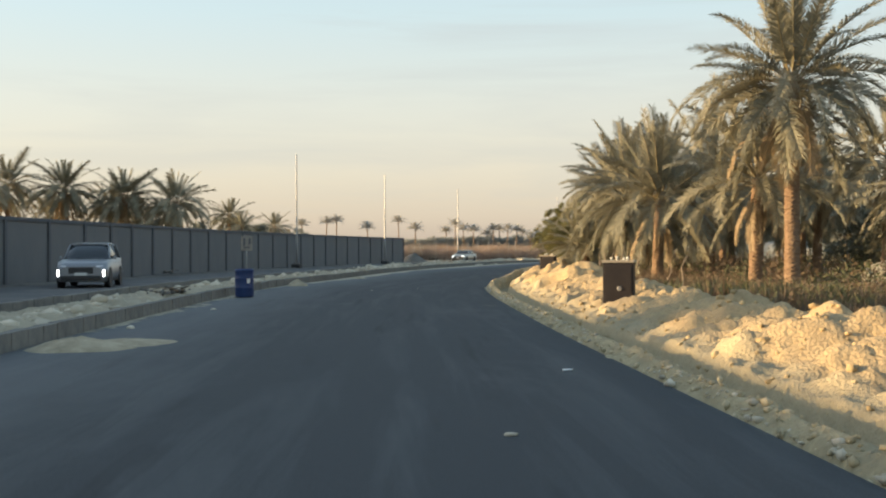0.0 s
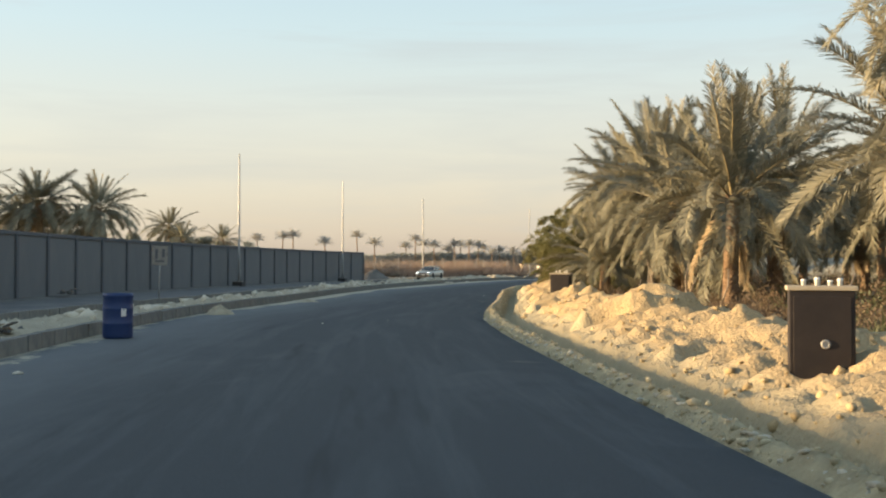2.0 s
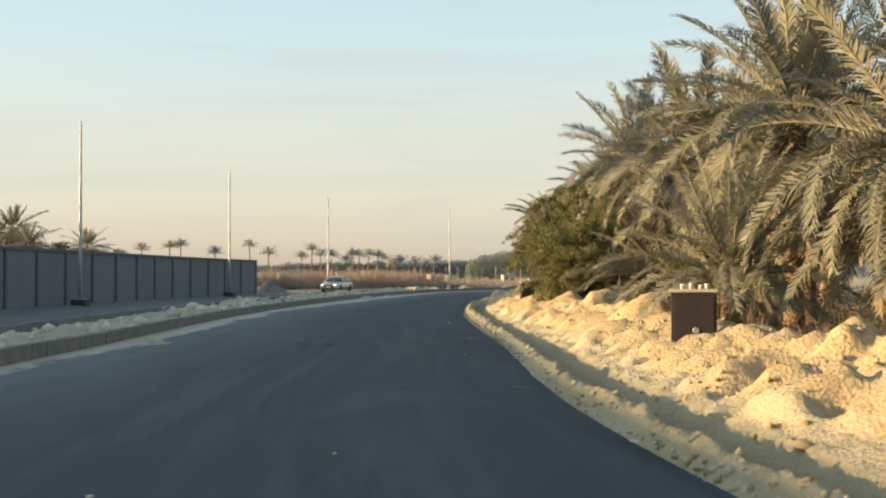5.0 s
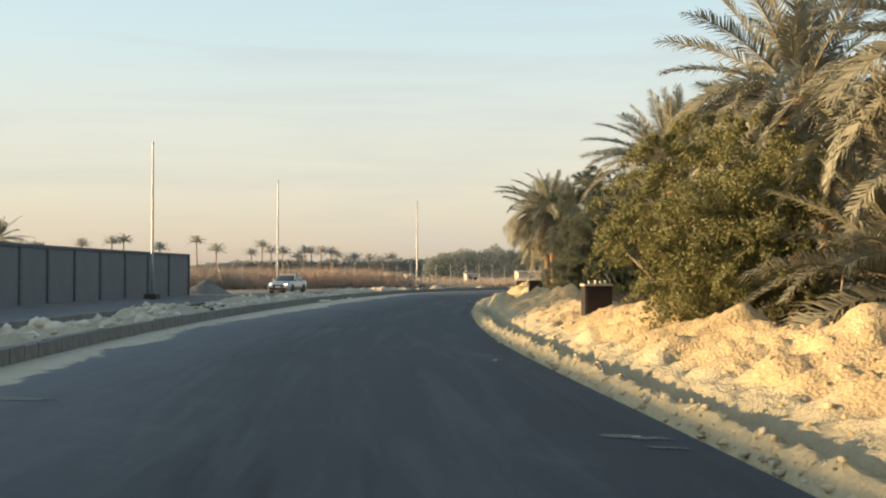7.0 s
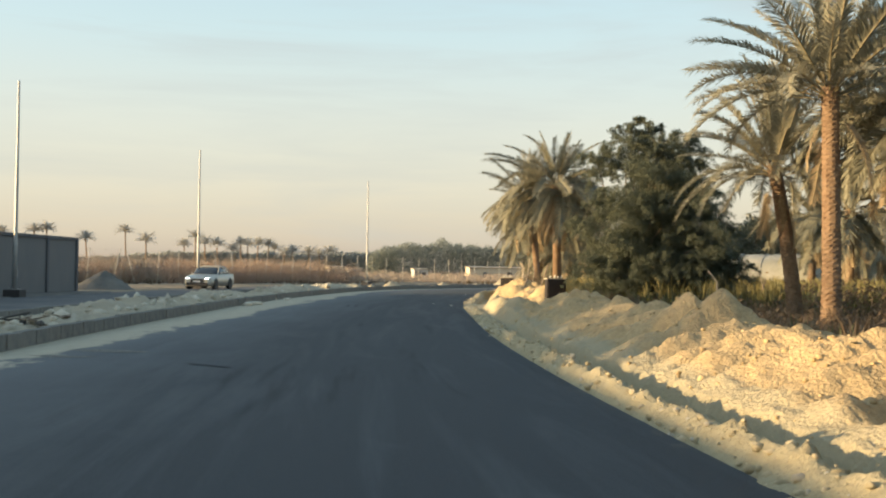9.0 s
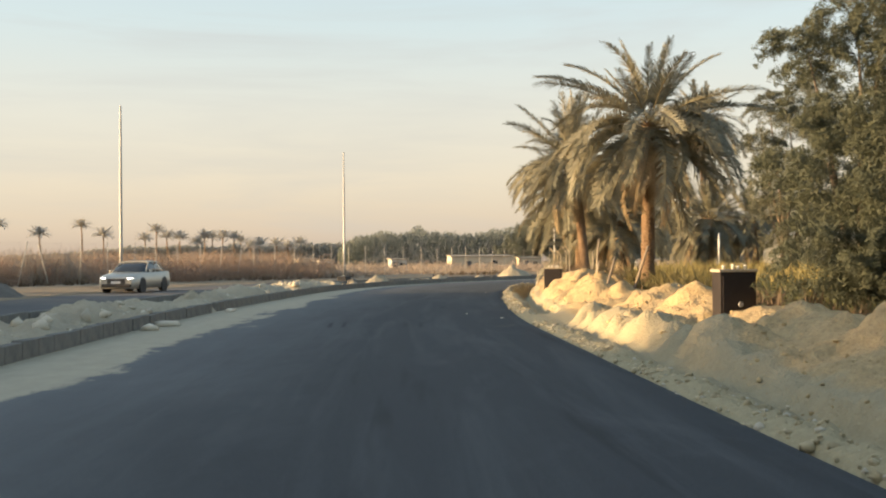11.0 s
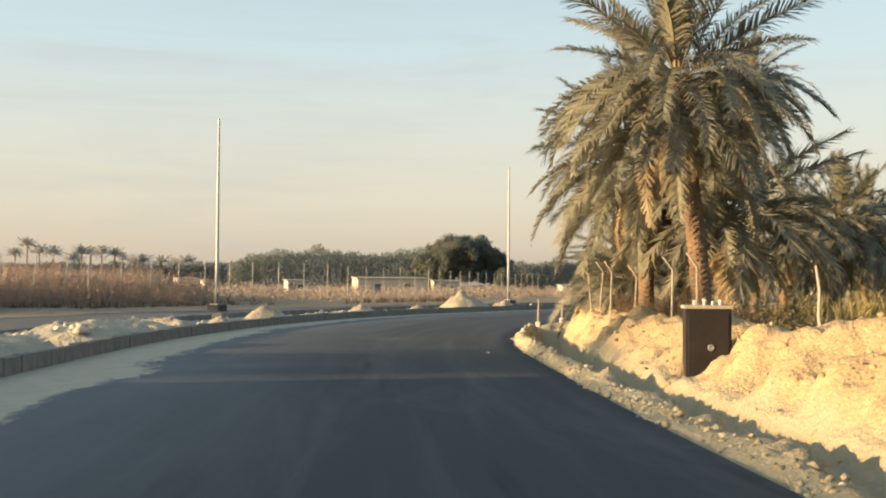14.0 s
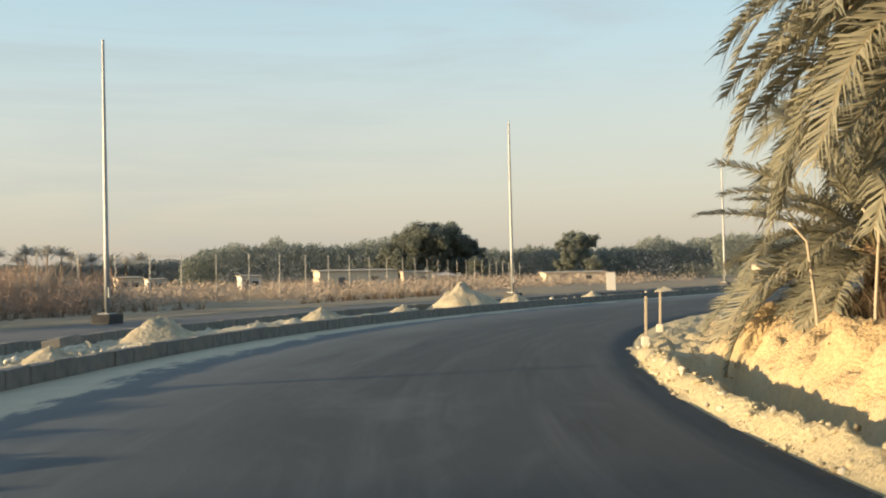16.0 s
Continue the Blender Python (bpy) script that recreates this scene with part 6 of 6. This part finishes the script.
# ---- cars ----
glass = material("car_glass", lambda n: (0.02, 0.025, 0.03), 0.08, spec=0.8)
tyre_rubber = material("tyre_rubber", lambda n: n.mix(n.noise(20, 3), (0.015, 0.015, 0.016), (0.035, 0.034, 0.033)), 0.9)
rim_alloy = material("rim_alloy", lambda n: (0.45, 0.45, 0.46), 0.35, 0.8)
lamp_lens = material("lamp_lens", lambda n: (0.75, 0.76, 0.78), 0.15)
lamp_lit = material("lamp_lit", lambda n: (0.9, 0.9, 0.9), 0.2)
q = lamp_lit.node_tree.nodes["Principled BSDF"]
q.inputs["Emission Color"].default_value, q.inputs["Emission Strength"].default_value = (1.0, 0.97, 0.92, 1), 3.0
tail_red = material("tail_red", lambda n: (0.25, 0.01, 0.01), 0.2)
plate_white = material("plate_white", lambda n: (0.6, 0.6, 0.58), 0.5)


def paint(name, dark, light):
    return material(name, lambda n: n.mix(n.noise(1.5, 4), dark, light), 0.32, 0.35)


def loft(sections, smooth=True):
    """A closed shell through mirrored sections: each is (y, [(x, z), ...]) from the sill up to the middle."""
    bm = bmesh.new()
    rings = []
    for y, half in sections:
        ring = [bm.verts.new((x, y, z)) for x, z in half] + [bm.verts.new((-x, y, z)) for x, z in reversed(half)]
        rings.append(ring)
    n = len(rings[0])
    for a, b in zip(rings, rings[1:]):
        for k in range(n):
            bm.faces.new((a[k], b[k], b[(k + 1) % n], a[(k + 1) % n])).smooth = smooth
    bm.faces.new(rings[0])
    bm.faces.new(rings[-1][::-1])
    bmesh.ops.recalc_face_normals(bm, faces=bm.faces)
    return bm


def wheel(parent, x, y, r, w):
    side = 1 if x > 0 else -1
    rot = Matrix.Translation((x, y, r)) @ Matrix.Rotation(side * math.pi / 2, 4, "Y")
    bm = lathe([(r * 0.62, -w / 2), (r * 0.9, -w / 2), (r, -w * 0.32), (r, w * 0.32), (r * 0.9, w / 2), (r * 0.62, w / 2)], 28)
    bmesh.ops.transform(bm, matrix=rot, verts=bm.verts)
    tyre = part("wheel", bm, tyre_rubber, parent)
    bm = lathe([(r * 0.60, w * 0.30), (r * 0.62, w * 0.44), (r * 0.5, w * 0.40), (r * 0.16, w * 0.46), (r * 0.10, w * 0.52)], 28)
    bmesh.ops.transform(bm, matrix=rot, verts=bm.verts)
    part("rim", bm, rim_alloy, tyre)
    for k in range(5):
        a = 2 * math.pi * k / 5
        bm = box(r * 0.10, r * 0.46, 0.03, m=rot @ Matrix.Rotation(a, 4, "Z") @ Matrix.Translation((0, r * 0.34, w * 0.47)), bevel=0.006)
        part("spoke", bm, rim_alloy, tyre)


def build_car(name, label, mat, length, width, height, belt, clear, nose, screen0, screen1, back1, back0, wheelbase, wr, lit, at, turn):
    """Front towards -y. screen0..back0: y of the windscreen's foot, its head, the rear window's head and foot, from the front as parts of the length."""
    car = thing(name, label, "car", "cars on the opposite road")
    L, W = length, width / 2
    def yy(u):
        return (u - 0.5) * L
    low = clear
    body = [(yy(0.0), [(W * 0.72, low + 0.12), (W * 0.80, low + 0.22), (W * 0.78, nose * 0.72), (W * 0.5, nose * 0.80)]),
            (yy(0.03), [(W * 0.86, low), (W * 0.95, low + 0.2), (W * 0.92, nose * 0.88), (W * 0.6, nose * 0.93)]),
            (yy(0.12), [(W * 0.92, low), (W * 1.0, low + 0.25), (W * 0.96, nose * 0.97), (W * 0.7, nose)]),
            (yy(screen0), [(W * 0.94, low), (W * 1.0, low + 0.3), (W * 0.96, belt), (W * 0.74, belt + 0.03)]),
            (yy(0.6), [(W * 0.94, low), (W * 1.0, low + 0.3), (W * 0.97, belt + 0.02), (W * 0.76, belt + 0.04)]),
            (yy(0.9), [(W * 0.94, low), (W * 1.0, low + 0.3), (W * 0.96, belt + 0.05), (W * 0.72, belt + 0.06)]),
            (yy(0.98), [(W * 0.9, low + 0.05), (W * 0.96, low + 0.3), (W * 0.9, belt), (W * 0.6, belt + 0.02)]),
            (yy(1.0), [(W * 0.78, low + 0.16), (W * 0.86, low + 0.34), (W * 0.8, belt - 0.1), (W * 0.5, belt - 0.06)])]
    part("body", loft(body), mat, car)
    def cabin(grow, top):
        return [(yy(screen0), [(W * 0.90 + grow, belt - 0.04), (W * 0.88 + grow, belt + 0.02), (W * 0.82, belt + 0.03), (W * 0.5, belt + 0.04)]),
                (yy(screen1), [(W * 0.92 + grow, belt - 0.04), (W * 0.86 + grow, belt + 0.2), (W * 0.72 + grow, top - 0.05), (W * 0.45, top)]),
                (yy((screen1 + back1) / 2), [(W * 0.93 + grow, belt - 0.04), (W * 0.87 + grow, belt + 0.2), (W * 0.73 + grow, top - 0.03), (W * 0.45, top + 0.02)]),
                (yy(back1), [(W * 0.92 + grow, belt - 0.04), (W * 0.85 + grow, belt + 0.2), (W * 0.70 + grow, top - 0.06), (W * 0.45, top - 0.01)]),
                (yy(back0), [(W * 0.86 + grow, belt - 0.04), (W * 0.82 + grow, belt + 0.02), (W * 0.74, belt + 0.04), (W * 0.45, belt + 0.05)])]
    part("cabin_glass", loft(cabin(0.0, height - 0.03)), glass, car, "dark window glass")
    roof = [(yy(screen1) - 0.02, [(W * 0.70, height - 0.07), (W * 0.74, height - 0.05), (W * 0.66, height - 0.005), (W * 0.4, height)]),
            (yy((screen1 + back1) / 2), [(W * 0.71, height - 0.06), (W * 0.755, height - 0.03), (W * 0.67, height + 0.02), (W * 0.4, height + 0.03)]),
            (yy(back1) + 0.05, [(W * 0.68, height - 0.08), (W * 0.72, height - 0.06), (W * 0.64, height - 0.01), (W * 0.4, height)])]
    part("roof", loft(roof), mat, car)
    for sx in (-1, 1):
        for u0, u1 in ((screen0 + 0.015, screen1), ((screen1 + back1) / 2 + 0.0, (screen1 + back1) / 2), (back0 - 0.015, back1)):
            bm = tube([(sx * W * 0.905, yy(u0), belt), (sx * W * 0.745, yy(u1), height - 0.05)], [0.035, 0.03], 6)
            part("pillar", bm, mat, car)
        bm = box(0.10, 0.16, 0.13, bevel=0.03, m=Matrix.Translation((sx * (W + 0.07), yy(screen0 + 0.07), belt + 0.07)))
        part("mirror", bm, mat, car)
        m = Matrix.Translation((sx * W * 0.70, yy(0.022), nose * 0.80)) @ Matrix.Rotation(sx * 0.35, 4, "Z")
        part("headlight", box(W * 0.30, 0.12, 0.085, bevel=0.03, m=m), lamp_lens if lit == "tall" else lamp_lit, car)
        if lit == "tall":
            m = Matrix.Translation((sx * W * 0.86, yy(0.012), nose * 0.56)) @ Matrix.Rotation(sx * 0.3, 4, "Z")
            part("daylight_lamp", box(0.07, 0.06, 0.26, bevel=0.015, m=m), lamp_lit, car, "lit upright daytime lamp")
        m = Matrix.Translation((sx * W * 0.74, yy(0.985), belt - 0.15))
        part("tail_light", box(W * 0.3, 0.1, 0.16, bevel=0.03, m=m), tail_red, car)
        for y in (yy(0.5) - wheelbase / 2 - 0.04 * L * 0.2, yy(0.5) + wheelbase / 2):
            wheel(car, sx * (W - 0.10), y, wr, 0.22)
            bm = lathe([(wr + 0.02, 0), (wr + 0.06, 0.02), (wr + 0.06, 0.05), (wr + 0.02, 0.06)], 24)
            bmesh.ops.transform(bm, matrix=Matrix.Translation((sx * (W - 0.04), y, wr)) @ Matrix.Rotation(sx * math.pi / 2, 4, "Y"), verts=bm.verts)
            part("wheel_arch", bm, dark_iron, car)
        for u in (0.45, 0.64):
            part("door_handle", box(0.03, 0.17, 0.035, bevel=0.01, m=Matrix.Translation((sx * (W * 0.985), yy(u + 0.06), belt - 0.12))), rim_alloy, car)
    part("grille", box(W * 0.95, 0.06, 0.24, (0, yy(0.0) + 0.01, nose * 0.66), 0.03), dark_iron, car, "dark front grille")
    part("front_bumper", box(W * 1.55, 0.14, 0.16, (0, yy(0.008), low + 0.16), 0.05), dark_iron, car)
    part("rear_bumper", box(W * 1.6, 0.14, 0.2, (0, yy(0.99), low + 0.22), 0.05), mat, car)
    part("number_plate", box(0.45, 0.015, 0.11, (0, yy(0.0) - 0.035, low + 0.30), 0.004), plate_white, car)
    car.matrix_basis = Matrix.Translation(at) @ pose(0, 0, 0, 0, 0, turn)
    return car


build_car("suv", "silver sport utility car with lit daytime lamps on the opposite road", paint("silver_paint", (0.21, 0.22, 0.235), (0.27, 0.28, 0.295)), 4.75, 1.92, 1.72, 1.08, 0.24, 1.02, 0.29, 0.43, 0.86, 0.97, 2.8, 0.37, "tall", spot(62.6, 15.8, 0.05), heading(62.6) + 12)
build_car("sedan", "beige saloon car with headlights on, on the opposite road", paint("beige_paint", (0.42, 0.39, 0.33), (0.52, 0.49, 0.42)), 4.75, 1.82, 1.47, 0.93, 0.2, 0.84, 0.30, 0.46, 0.72, 0.90, 2.75, 0.33, "round", spot(152.6, 17.7, 0.05), heading(152.6))
